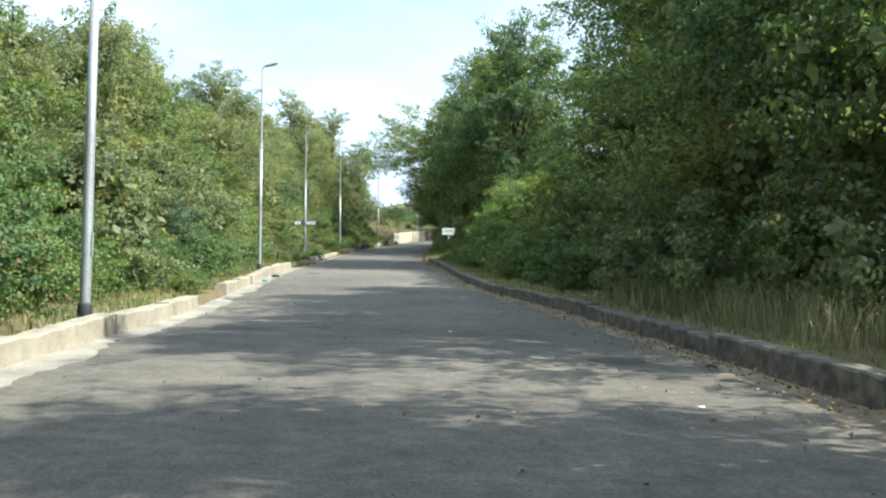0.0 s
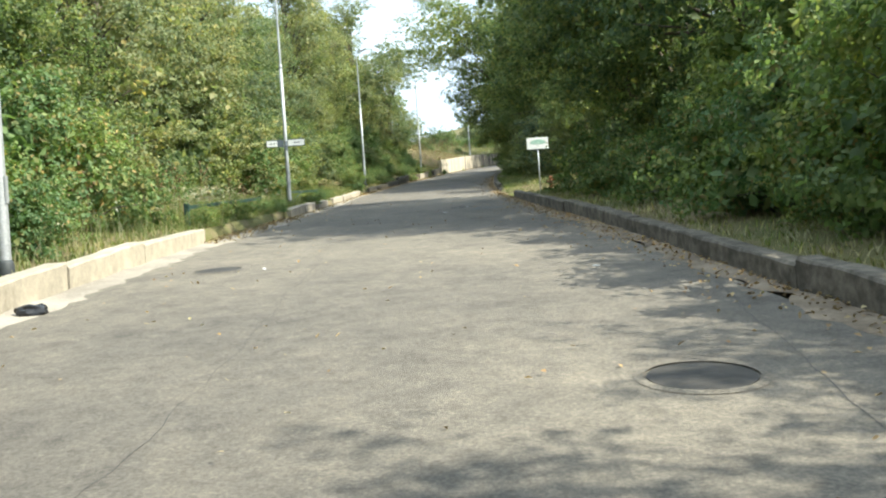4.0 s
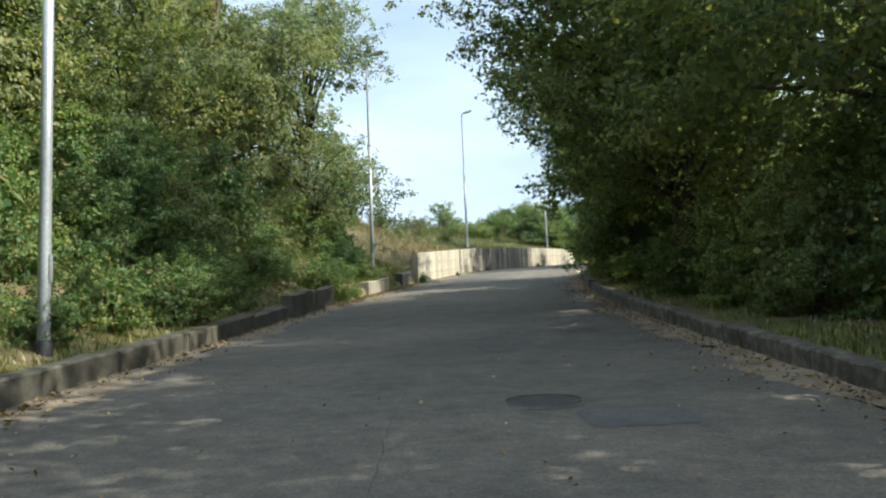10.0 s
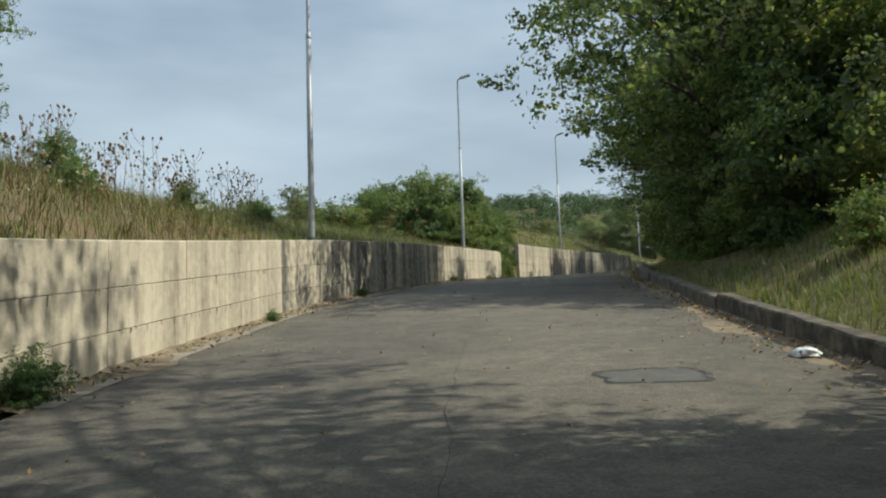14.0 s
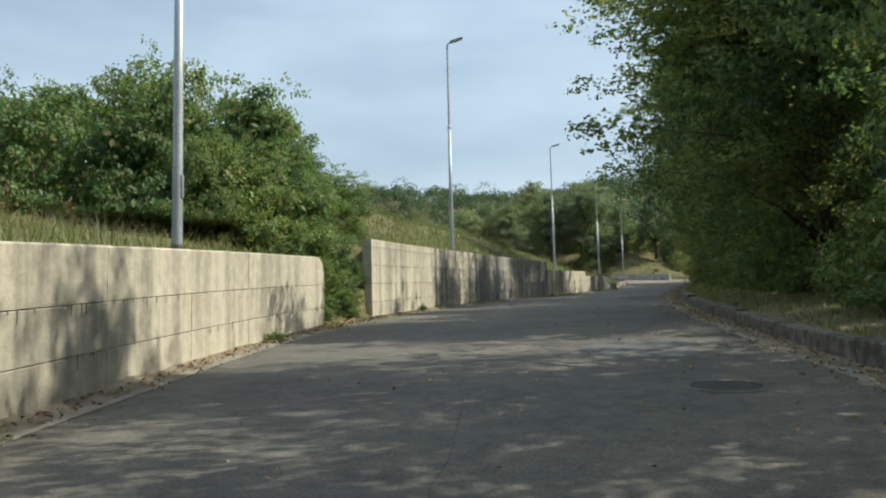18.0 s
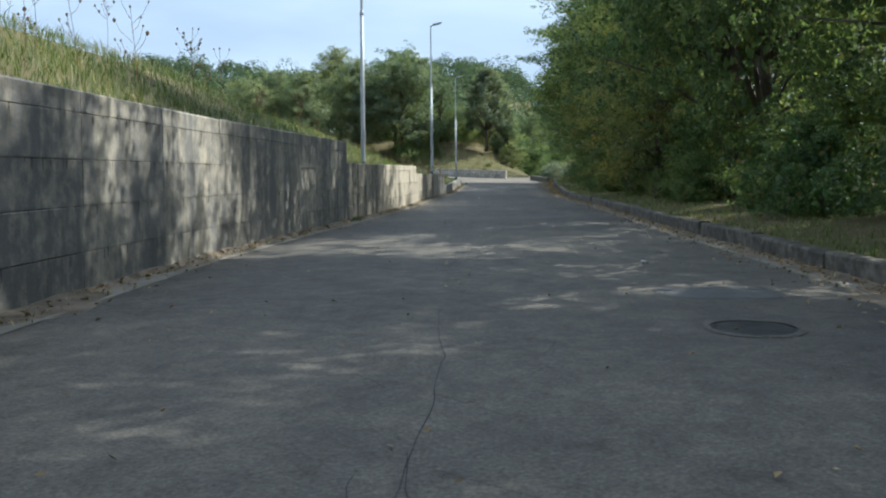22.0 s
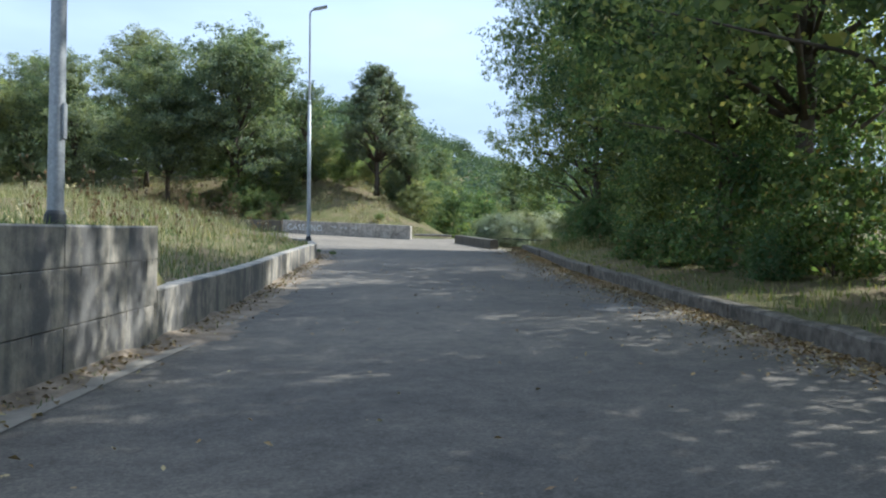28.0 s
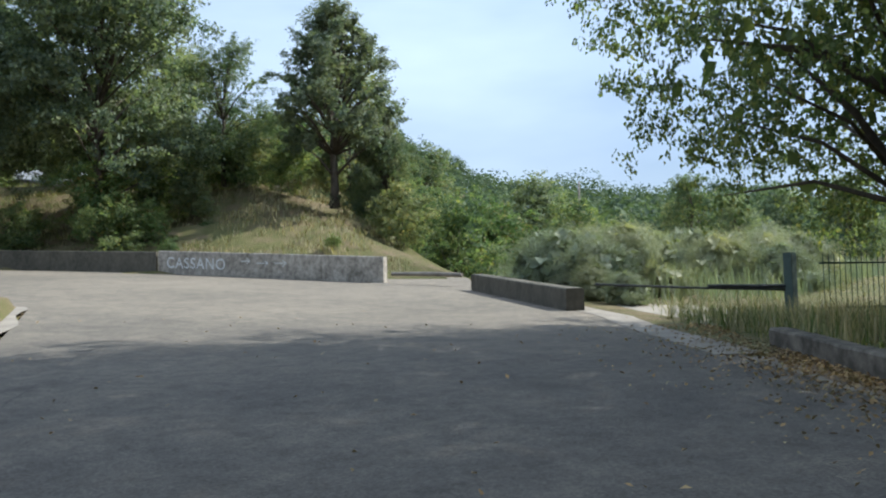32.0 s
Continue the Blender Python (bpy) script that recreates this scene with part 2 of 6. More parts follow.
ASPHALT = asphalt_material()
PATCH = worn("dark_asphalt_patch", (0.108, 0.102, 0.094), (0.078, 0.074, 0.069), 30, 4.0, 0.88, 0.6)
CRACK = worn("bitumen_crack", (0.055, 0.053, 0.050), (0.034, 0.033, 0.032), 50, 3.0, 0.9, 0.3)
GRAVEL = worn("pale_dusty_gravel", (0.30, 0.265, 0.215), (0.18, 0.158, 0.13), 24, 1.1, 0.95, 0.6)
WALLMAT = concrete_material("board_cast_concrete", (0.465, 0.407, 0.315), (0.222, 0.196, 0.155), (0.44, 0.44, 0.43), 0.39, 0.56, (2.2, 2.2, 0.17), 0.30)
# these two hold damp stains and the oaks' shade in their colour
MIDWALL = concrete_material("stain_shade_wall_concrete", (0.46, 0.40, 0.305), (0.105, 0.098, 0.087), (0.40, 0.40, 0.39), 0.44, 0.56, (2.0, 2.0, 0.20), 0.34)
DARKWALL = concrete_material("dark_wall_concrete", (0.45, 0.395, 0.305), (0.175, 0.166, 0.152), (0.52, 0.52, 0.52), 0.46, 0.60, (1.7, 1.7, 0.26), 0.34)
KERBMAT = concrete_material("old_kerb_concrete", (0.36, 0.315, 0.245), (0.175, 0.155, 0.125), (0.38, 0.37, 0.35), 0.34, 0.62, (1.6, 1.6, 0.9))
JUNCTIONMAT = concrete_material("brown_grey_concrete", (0.42, 0.375, 0.315), (0.17, 0.15, 0.125), (0.5, 0.5, 0.48), 0.40, 0.58, (1.6, 1.6, 1.0), 0.6)
COVER = worn("worn_cover_iron", (0.048, 0.043, 0.037), (0.026, 0.024, 0.021), 60, 5.0, 0.7, 0.6)
GUTTER = concrete_material("dusty_gutter_concrete", (0.27, 0.24, 0.195), (0.15, 0.132, 0.105), (0.6, 0.58, 0.54), 0.34, 0.62, (1.6, 1.6, 1.6))
DIRT = worn("dirt_and_leaf_crumbs", (0.26, 0.205, 0.145), (0.115, 0.088, 0.060), 26, 2.4, 0.98, 0.9)
KERBSTONE = concrete_material("stained_kerb_concrete", (0.22, 0.19, 0.15), (0.070, 0.061, 0.048), (0.34, 0.33, 0.31), 0.45, 0.65, (2.2, 2.2, 2.2), 0.6)
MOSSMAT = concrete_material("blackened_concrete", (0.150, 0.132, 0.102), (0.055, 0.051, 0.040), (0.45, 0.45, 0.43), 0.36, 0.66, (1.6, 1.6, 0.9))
SOIL = ground_material()
STEEL = worn("galvanised_steel", (0.40, 0.415, 0.42), (0.29, 0.30, 0.31), 30, 0.9, 0.55, 0.08, 0.55)
DARKSTEEL = worn("dark_painted_steel", (0.035, 0.040, 0.042), (0.020, 0.022, 0.024), 40, 2.0, 0.6, 0.15)
GREENPAINT = worn("dark_green_paint", (0.020, 0.048, 0.038), (0.012, 0.030, 0.024), 40, 2.0, 0.5, 0.15)
FADEDGREEN = worn("faded_green_paint", (0.075, 0.110, 0.100), (0.045, 0.068, 0.062), 40, 2.0, 0.55, 0.15)
LAMPGREY = worn("grey_lamp_housing", (0.42, 0.43, 0.44), (0.33, 0.34, 0.35), 40, 2.0, 0.45, 0.1)
LENS = worn("frosted_lens", (0.62, 0.63, 0.62), (0.55, 0.56, 0.56), 20, 2.0, 0.2, 0.02)
WHITE = worn("white_sheet", (0.74, 0.75, 0.73), (0.60, 0.61, 0.59), 20, 1.5, 0.5, 0.05)
GLYPH = worn("dark_glyph", (0.05, 0.06, 0.07), (0.04, 0.045, 0.05), 20, 2.0, 0.6, 0.05)
SIGNGREEN = worn("faded_green_print", (0.22, 0.38, 0.30), (0.36, 0.48, 0.42), 9, 3.0, 0.5, 0.05)
SLATE = worn("slate_sheet", (0.10, 0.12, 0.14), (0.07, 0.085, 0.10), 25, 2.0, 0.5, 0.05)
RUST = worn("rusty_red_paint", (0.30, 0.085, 0.045), (0.17, 0.050, 0.030), 35, 4.0, 0.75, 0.3)
WOODPOLE = worn("weathered_timber", (0.26, 0.23, 0.19), (0.15, 0.13, 0.11), 30, 2.0, 0.9, 0.4)
BROWNSTONE = worn("rough_brown_stone", (0.27, 0.185, 0.125), (0.13, 0.09, 0.065), 20, 3.0, 0.95, 0.6)
BARK = worn("rough_bark", (0.125, 0.100, 0.075), (0.055, 0.045, 0.035), 14, 2.2, 0.95, 1.0)
PLASTER = worn("pale_plaster", (0.38, 0.37, 0.35), (0.28, 0.27, 0.25), 15, 0.8, 0.9, 0.2)
ROOFING = worn("grey_roofing", (0.20, 0.205, 0.21), (0.14, 0.14, 0.145), 15, 0.8, 0.8, 0.2)
PAINT = worn("chalky_white_paint", (0.72, 0.71, 0.68), (0.50, 0.49, 0.46), 60, 6.0, 0.9, 0.1)
BAG = worn("black_plastic", (0.020, 0.020, 0.022), (0.012, 0.012, 0.013), 12, 3.0, 0.35, 0.6)
TEAL = worn("teal_plastic", (0.03, 0.25, 0.22), (0.02, 0.17, 0.15), 20, 3.0, 0.4, 0.1)
GLOBE = worn("milky_globe", (0.75, 0.75, 0.73), (0.68, 0.68, 0.66), 10, 2.0, 0.2, 0.02)

OAK = leaf_material("oak_leaves", (0.072, 0.112, 0.062), (0.205, 0.255, 0.130), 0.52, (0.29, 0.28, 0.12))
# SUNLEAF and LIGHTOAK: lit leaf copies, the sunlight put into their green
SUNLEAF = leaf_material("sun_brightened_bush_leaves", (0.120, 0.170, 0.070), (0.250, 0.300, 0.130), 0.58, (0.36, 0.36, 0.15))
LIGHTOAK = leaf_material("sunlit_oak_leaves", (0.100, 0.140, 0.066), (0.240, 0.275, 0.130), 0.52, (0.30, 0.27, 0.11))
ASH = leaf_material("light_green_leaves", (0.102, 0.140, 0.086), (0.230, 0.265, 0.165), 0.46, (0.30, 0.26, 0.12))
AUTUMN = leaf_material("yellowing_leaves", (0.140, 0.165, 0.080), (0.285, 0.285, 0.135), 0.54, (0.37, 0.28, 0.11))
BRAMBLE = leaf_material("bramble_leaves", (0.070, 0.130, 0.056), (0.170, 0.240, 0.105), 0.42, (0.27, 0.20, 0.10))
REED = leaf_material("grey_green_reed", (0.17, 0.19, 0.135), (0.30, 0.32, 0.24), 0.30)
# paler and bluer than OAK: haze over the far trees put into the colour
DARKOAK = leaf_material("dark_field_leaves", (0.100, 0.134, 0.106), (0.240, 0.280, 0.200), 0.50, (0.26, 0.28, 0.15), 0.3)
GREYLEAF = leaf_material("grey_green_leaves", (0.105, 0.135, 0.110), (0.225, 0.255, 0.195), 0.42, (0.24, 0.25, 0.16), 0.3)
# the hill's blue haze is mixed into this leaf colour
WOODS = leaf_material("hazed_far_wood_leaves", (0.066, 0.096, 0.074), (0.128, 0.166, 0.112), 0.30, None, 0.03)
BLADE = leaf_material("grass_blades", (0.075, 0.115, 0.035), (0.150, 0.185, 0.065), 0.35, (0.28, 0.24, 0.13))
STRAW = leaf_material("dry_grass", (0.205, 0.185, 0.115), (0.37, 0.33, 0.22), 0.28, (0.16, 0.17, 0.09))
SEED = leaf_material("brown_seed_heads", (0.13, 0.080, 0.040), (0.21, 0.135, 0.070), 0.15)
UMBEL = leaf_material("pale_dry_flowers", (0.42, 0.38, 0.30), (0.62, 0.58, 0.48), 0.2)
LITTER = leaf_material("fallen_leaves", (0.16, 0.095, 0.045), (0.34, 0.23, 0.12), 0.12, (0.42, 0.34, 0.20))
STONES = worn("pale_grit", (0.36, 0.33, 0.28), (0.20, 0.18, 0.15), 30, 5.0, 0.95, 0.4)


# ---------- the road's line: s metres along it, l metres to its left, h above it ----------
LINE = [
    (1.26, -29.97, -2.37),
    (0.80, -17.98, -1.43),
    (0.34, -5.99, -0.49),
    (-0.11, 6.00, 0.45),
    (-1.10, 17.95, 1.35),
    (-2.65, 29.85, 2.33),
    (-3.82, 41.79, 3.57),
    (-4.82, 53.75, 4.68),
    (-5.48, 65.73, 5.77),
    (-5.74, 77.73, 7.02),
    (-5.58, 89.73, 8.37),
    (-4.86, 101.70, 9.72),
    (-2.97, 113.54, 11.16),
    (0.02, 125.16, 12.64),
    (3.74, 136.56, 13.87),
    (8.39, 147.62, 14.90),
    (14.00, 158.22, 15.71),
    (20.32, 168.42, 16.45),
    (26.83, 178.50, 17.13),
    (33.63, 188.38, 17.84),
    (40.32, 198.35, 18.56),
    (47.75, 207.77, 19.32),
    (54.96, 217.36, 20.23),
    (62.10, 227.00, 21.19),
    (69.25, 236.64, 22.16),
    (76.39, 246.28, 23.12),
]
LINE_S = np.array([-30 + 12 * k for k in range(len(LINE))], float)
LINE_P = np.array(LINE)
LINE_M = np.gradient(LINE_P, LINE_S, axis=0)


def line(s):
    """The road's centre reference and its direction at s; straight on beyond both ends."""
    s = np.asarray(s, float)
    c = np.clip(s, LINE_S[0], LINE_S[-1])
    i = np.clip(np.searchsorted(LINE_S, c, "right") - 1, 0, len(LINE_S) - 2)
    u = ((c - LINE_S[i]) / 12.0)[..., None]
    a, b, ma, mb = LINE_P[i], LINE_P[i + 1], LINE_M[i] * 12, LINE_M[i + 1] * 12
    p = (2 * u**3 - 3 * u**2 + 1) * a + (u**3 - 2 * u**2 + u) * ma + (-2 * u**3 + 3 * u**2) * b + (u**3 - u**2) * mb
    d = ((6 * u**2 - 6 * u) * (a - b) + (3 * u**2 - 4 * u + 1) * ma + (3 * u**2 - 2 * u) * mb) / 12.0
    flat = d[..., :2] / np.linalg.norm(d[..., :2], axis=-1, keepdims=True)
    over = (s - c)[..., None]
    p = p + np.concatenate([flat * over, 0.03 * np.clip(over, -60, 60)], -1)
    return p, flat


def at(s, l, h=0.0):
    p, d = line(s)
    l, h = np.asarray(l, float), np.asarray(h, float)
    return np.stack(np.broadcast_arrays(p[..., 0] - d[..., 1] * l, p[..., 1] + d[..., 0] * l, p[..., 2] + h), -1)


def turn_at(s):
    """Degrees about z of the road's direction, from +y."""
    d = line(s)[1]
    return math.degrees(math.atan2(-d[0], d[1]))


def edge_left(s):
    return np.interp(s, [-40, 36, 50, 58, 66, 76, 88, 103, 112, 121, 134, 143, 153, 165, 177, 187, 200, 216, 229, 236, 241, 246, 252, 258, 264, 275],
                     [4.45, 4.35, 4.0, 3.95, 4.2, 4.4, 3.95, 3.85, 4.05, 4.25, 3.95, 4.0, 4.3, 4.2, 4.1, 3.5, 3.0, 3.0, 3.75, 3.9, 4.7, 6.0, 8.2, 15, 26, 32])


def edge_right(s):
    return np.interp(s, [-40, 10, 40, 60, 90, 100, 125, 143, 158, 172, 190, 202, 215, 230, 244, 252, 262],
                     [-3.4, -3.5, -3.6, -3.65, -3.45, -3.75, -3.6, -3.9, -4.1, -4.4, -4.6, -4.4, -4.2, -3.75, -4.1, -4.6, -2.6])


def bank_left(s):
    """How high the ground stands just behind the left edge."""
    return np.interp(s, [-40, 60, 76, 84, 96.2, 97.2, 101.2, 102.2, 105.4, 106.4, 108.4, 109, 111.4, 112.2, 152, 152.7, 156.5, 157, 187, 188.5, 202, 203.5, 216, 217.5, 240, 243, 260],
                     [0.27, 0.27, 0.24, 0.30, 0.42, 0.06, 0.06, 0.44, 0.44, 0.08, 0.10, 0.50, 0.60, 1.40, 1.45, 1.45, 2.0, 2.0, 2.05, 1.52, 1.52, 1.18, 1.18, 0.52, 0.48, 0.40, 0.05])


def junction(s, l):
    """The crossing leans down to the right."""
    u = np.clip((np.asarray(s, float) - 240) / 12, 0, 1)
    return u * u * (3 - 2 * u) * (-0.25 + 0.035 * np.clip(l, -12, 25))


def ground_h(s, l):
    """Height of the ground over the road's level at s."""
    s, l = np.broadcast_arrays(np.asarray(s, float), np.asarray(l, float))
    el_, er_ = edge_left(s), edge_right(s)
    a = l - el_
    slope = np.interp(s, [-40, 60, 78, 86, 100, 107, 116, 126, 150, 165, 180, 200, 216, 228, 250, 258, 264], [0.10, 0.08, 0.14, 0.50, 0.50, 0.52, 0.46, 0.26, 0.16, 0.50, 0.54, 0.44, 0.10, 0.16, 0.24, 0.12, 0.02])
    cap = np.interp(s, [-40, 78, 90, 104, 118, 150, 168, 190, 204, 214, 228, 250, 258, 264], [1.2, 1.4, 3.2, 2.8, 2.3, 1.6, 2.4, 2.0, 1.6, 1.2, 1.5, 1.8, 1.2, 0.3])
    left = bank_left(s) * np.clip((a - 0.06) / 0.16, 0, 1) + np.minimum(np.maximum(a - 0.5, 0) * slope, cap)
    # the gap between the walls: soil and leaves run down to the road
    left = left * (1 - np.clip((s - 152.5) / 0.5, 0, 1) * np.clip((156.7 - s) / 0.5, 0, 1) * np.clip(1.1 - np.maximum(a, 0) / 2.4, 0, 0.95))
    b = er_ - l
    rise = np.interp(s, [-40, 54, 60, 66.4, 68.4, 78, 82, 100, 106, 124, 132, 240, 244, 252], [0.05, 0.05, 0.0, 0.0, 0.15, 0.13, 0.05, 0.10, 0.42, 0.42, 0.10, 0.06, 0.0, 0.0])
    step = np.interp(s, [-40, 56, 60, 66.2, 67.6, 72, 242, 245], [0.25, 0.25, -0.12, -0.16, 0.16, 0.22, 0.24, 0.03])
    right = step * np.clip((b - 0.06) / 0.16, 0, 1) + np.minimum(np.maximum(b - 0.6, 0) * rise, 1.8)
    h = np.where(a > 0, left, np.where(b > 0, right, 0.0))
    # the yellow bank behind the junction, and the wooded hills beyond
    foot = np.interp(l, [-1, 1, 10.5, 18, 34], [265.2, 265.6, 270.2, 272.8, 275.4])
    h = h + np.where((s > foot) & (l > -1), np.clip((s - foot) * 0.40, 0, 5.0) * np.clip((l + 1) / 6, 0, 1), 0)
    rough = 0.28 * np.sin(l * 1.1 + s * 0.5) + 0.22 * np.sin(s * 1.3 - l * 0.7 + 1.0) + 0.12 * np.sin(l * 2.9 + s * 1.9)
    h = h + np.where((l > 0) & (l < 34), rough * np.clip((s - foot - 0.4) / 2.5, 0, 1) * np.clip((300 - s) / 10, 0, 1), 0)
    far = np.clip((s - 315) / 230, 0, 1)
    hill = np.interp(l, [-220, -130, -45, 20, 60, 150, 225], [14, 19, 30, 47, 47, 43, 38]) * far * far * (3 - 2 * far)
    wave = (2.5 * np.sin(s * 0.021 + 1.3) * np.sin(l * 0.018) + 2.6 * np.sin(l * 0.05 + 0.6) + 1.6 * np.sin(l * 0.13 + s * 0.03)) * far
    side = np.clip((l - 70) / 180, 0, 1) * 16 * np.clip((s - 60) / 150, 0, 1)
    return h + hill + wave + side + junction(s, l)


def ground_at(s, l, lift=0.0):
    return at(s, l, ground_h(s, l) + lift)


# ---------- building helpers ----------
def mesh_from(name, verts, faces, mats, index=None, smooth=False):
    me = bpy.data.meshes.new(name)
    me.from_pydata([tuple(map(float, v)) for v in verts], [], faces)
    for m in mats if isinstance(mats, (list, tuple)) else [mats]:
        me.materials.append(m)
    if index is not None:
        me.polygons.foreach_set("material_index", index)
    if smooth:
        me.polygons.foreach_set("use_smooth", [True] * len(me.polygons))
    me.update()
    return me


def part(name, bm, material, parent, label="", smooth=False):
    """Links a bmesh, or a ready mesh, as one mesh object under a thing or a part."""
    if isinstance(bm, bmesh.types.BMesh):
        me = bpy.data.meshes.new(name)
        bmesh.ops.recalc_face_normals(bm, faces=bm.faces[:])
        bm.to_mesh(me)
        bm.free()
        me.materials.append(material)
        if smooth:
            me.polygons.foreach_set("use_smooth", [True] * len(me.polygons))
    else:
        me = bm
    ob = new(name, me)
    ob.parent = parent
    if label:
        tagged(ob, label)
    return ob


def thing(name, m, label, category, group="", kind=""):
    ob = new(name)
    ob.empty_display_size = 0.3
    ob.matrix_world = m
    return tagged(ob, label, category, group, kind)


def box(bm, x0, y0, z0, x1, y1, z1, bevel=0.0):
    made = bmesh.ops.create_cube(bm, size=1.0, matrix=Matrix.Translation(((x0 + x1) / 2, (y0 + y1) / 2, (z0 + z1) / 2)) @ Matrix.Diagonal((x1 - x0, y1 - y0, z1 - z0, 1)))
    if bevel:
        es = list({e for v in made["verts"] for e in v.link_edges})
        bmesh.ops.bevel(bm, geom=es, offset=bevel, segments=2, affect="EDGES")
    return bm


def boxed(*a, **k):
    return box(bmesh.new(), *a, **k)


def tube(bm, pts, radii, sides=10, cap=True):
    """A round bar along points, with a radius at each."""
    pts = [Vector(p) for p in pts]
    rings, side = [], None
    for i, p in enumerate(pts):
        d = (pts[min(i + 1, len(pts) - 1)] - pts[max(i - 1, 0)]).normalized()
        if side is None:
            side = d.orthogonal().normalized()
        side = (side - d * side.dot(d)).normalized()
        up = d.cross(side)
        rings.append([bm.verts.new(p + (side * math.cos(k * math.tau / sides) + up * math.sin(k * math.tau / sides)) * radii[i]) for k in range(sides)])
    for a, b in zip(rings, rings[1:]):
        for k in range(sides):
            bm.faces.new((a[k], a[(k + 1) % sides], b[(k + 1) % sides], b[k]))
    if cap:
        bm.faces.new(rings[0][::-1])
        bm.faces.new(rings[-1])
    return bm


def tubed(*a, **k):
    return tube(bmesh.new(), *a, **k)


def unit(v):
    return v / np.maximum(np.linalg.norm(v, axis=-1, keepdims=True), 1e-9)


def leaves_mesh(name, mat, centre, out, length, width, rng, droop=0.25, wild=0.55):
    """Folded leaves, two triangles each: base, two sides and a tip."""
    n = len(centre)
    out = unit(out + rng.normal(0, wild, (n, 3)) + [0, 0, 0.35])
    along = unit(np.cross(out, rng.normal(0, 1, (n, 3))) + [0, 0, -droop])
    side = unit(np.cross(along, out))
    ln, wd = (length * rng.uniform(0.65, 1.25, n))[:, None], (width * rng.uniform(0.7, 1.2, n))[:, None]
    fold = out * wd * rng.uniform(0.05, 0.4, n)[:, None]
    v = np.stack([centre - along * ln / 2, centre + side * wd / 2 + fold, centre + along * ln / 2, centre - side * wd / 2 + fold], 1).reshape(-1, 3)
    k = np.arange(n)[:, None] * 4
    tri = np.concatenate([k, k + 1, k + 2, k, k + 2, k + 3], 1).reshape(-1)
    return raw_mesh(name, v, tri, 3, mat)


def raw_mesh(name, v, loops, per, mat):
    me = bpy.data.meshes.new(name)
    n = len(loops) // per
    me.vertices.add(len(v))
    me.vertices.foreach_set("co", np.asarray(v, np.float32).ravel())
    me.loops.add(len(loops))
    me.loops.foreach_set("vertex_index", np.asarray(loops, np.int32))
    me.polygons.add(n)
    me.polygons.foreach_set("loop_start", np.arange(n, dtype=np.int32) * per)
    me.materials.append(mat)
    me.update(calc_edges=True)
    return me


# ---------- ground, road ----------
def build_ground():
    ss = np.concatenate([np.linspace(-320, -60, 14), np.arange(-48, 300, 1.5), np.linspace(302, 360, 16), np.linspace(366, 760, 40)])
    outs = np.array([0.02, 0.08, 0.22, 0.5, 0.9, 1.4, 2, 2.8, 3.8, 5, 6.5, 8.5, 11, 14, 18, 23, 30, 37, 44])
    mids = np.linspace(0, 1, 7)
    rows = []
    for s in ss:
        a, b = float(edge_left(s)), float(edge_right(s))
        l = np.concatenate([b - outs[::-1], b + (a - b) * mids, a + outs])
        h = ground_h(s, l) - np.where((l < a + 0.01) & (l > b - 0.01) & (s < 272), 0.10, 0)
        rough = np.array([0.05 * noise.noise((s * 0.6, v * 0.6, 0)) + 0.12 * noise.noise((s * 0.11, v * 0.11, 5)) for v in l])
        h = h + rough * np.clip((np.maximum(l - a, b - l) - 0.4) / 1.5, 0, 1)
        h[0] -= 2.0
        h[-1] -= 2.0
        rows.append(at(s, l, h))
    n = len(rows[0])
    v = np.concatenate(rows)
    f = [(i * n + k + 1, i * n + k, (i + 1) * n + k, (i + 1) * n + k + 1) for i in range(len(ss) - 1) for k in range(n - 1)]
    g = new("ground", mesh_from("ground", v, f, SOIL, smooth=True))
    tagged(g, "sloping ground of dry soil, dead grass and weeds", "ground", kind="structure")
    # the land further off, out to the horizon; it passes under the strip along the road
    far = np.array([70.0, 160, 280, 450, 700, 1100, 1800, 3000, 4400])
    xs = np.concatenate([-250 - far[::-1], np.arange(-250, 431, 7.0), 430 + far])
    ys = np.concatenate([-120 - far[::-1], np.arange(-120, 621, 7.0), 620 + far])
    gx, gy = [q.ravel() for q in np.meshgrid(xs, ys)]
    along = np.arange(-400, 900, 3.0)
    mid, way = line(along)
    dist = np.hypot(gx[:, None] - mid[None, :, 0], gy[:, None] - mid[None, :, 1])
    near = dist.argmin(1)
    least = dist[np.arange(len(gx)), near]
    weight = np.exp(-np.clip((dist - least[:, None]) / (0.6 + 0.12 * least[:, None]), 0, 60))
    level = (weight * mid[None, :, 2]).sum(1) / weight.sum(1)
    dx, dy = gx - mid[near, 0], gy - mid[near, 1]
    s = along[near] + dx * way[near, 0] + dy * way[near, 1]
    l = -dx * way[near, 1] + dy * way[near, 0]
    z = level + ground_h(np.clip(s, -400, 900), l) - 2.2 * np.clip((40 - least) / 6, 0, 1)
    m = len(xs)
    q = [(i * m + k, i * m + k + 1, (i + 1) * m + k + 1, (i + 1) * m + k) for i in range(len(ys) - 1) for k in range(m - 1)]
    tagged(new("distant_ground", mesh_from("distant_ground", np.stack([gx, gy, z], 1), q, SOIL, smooth=True)),
           "wide dry land round the hill, out to the horizon", "ground", kind="structure")


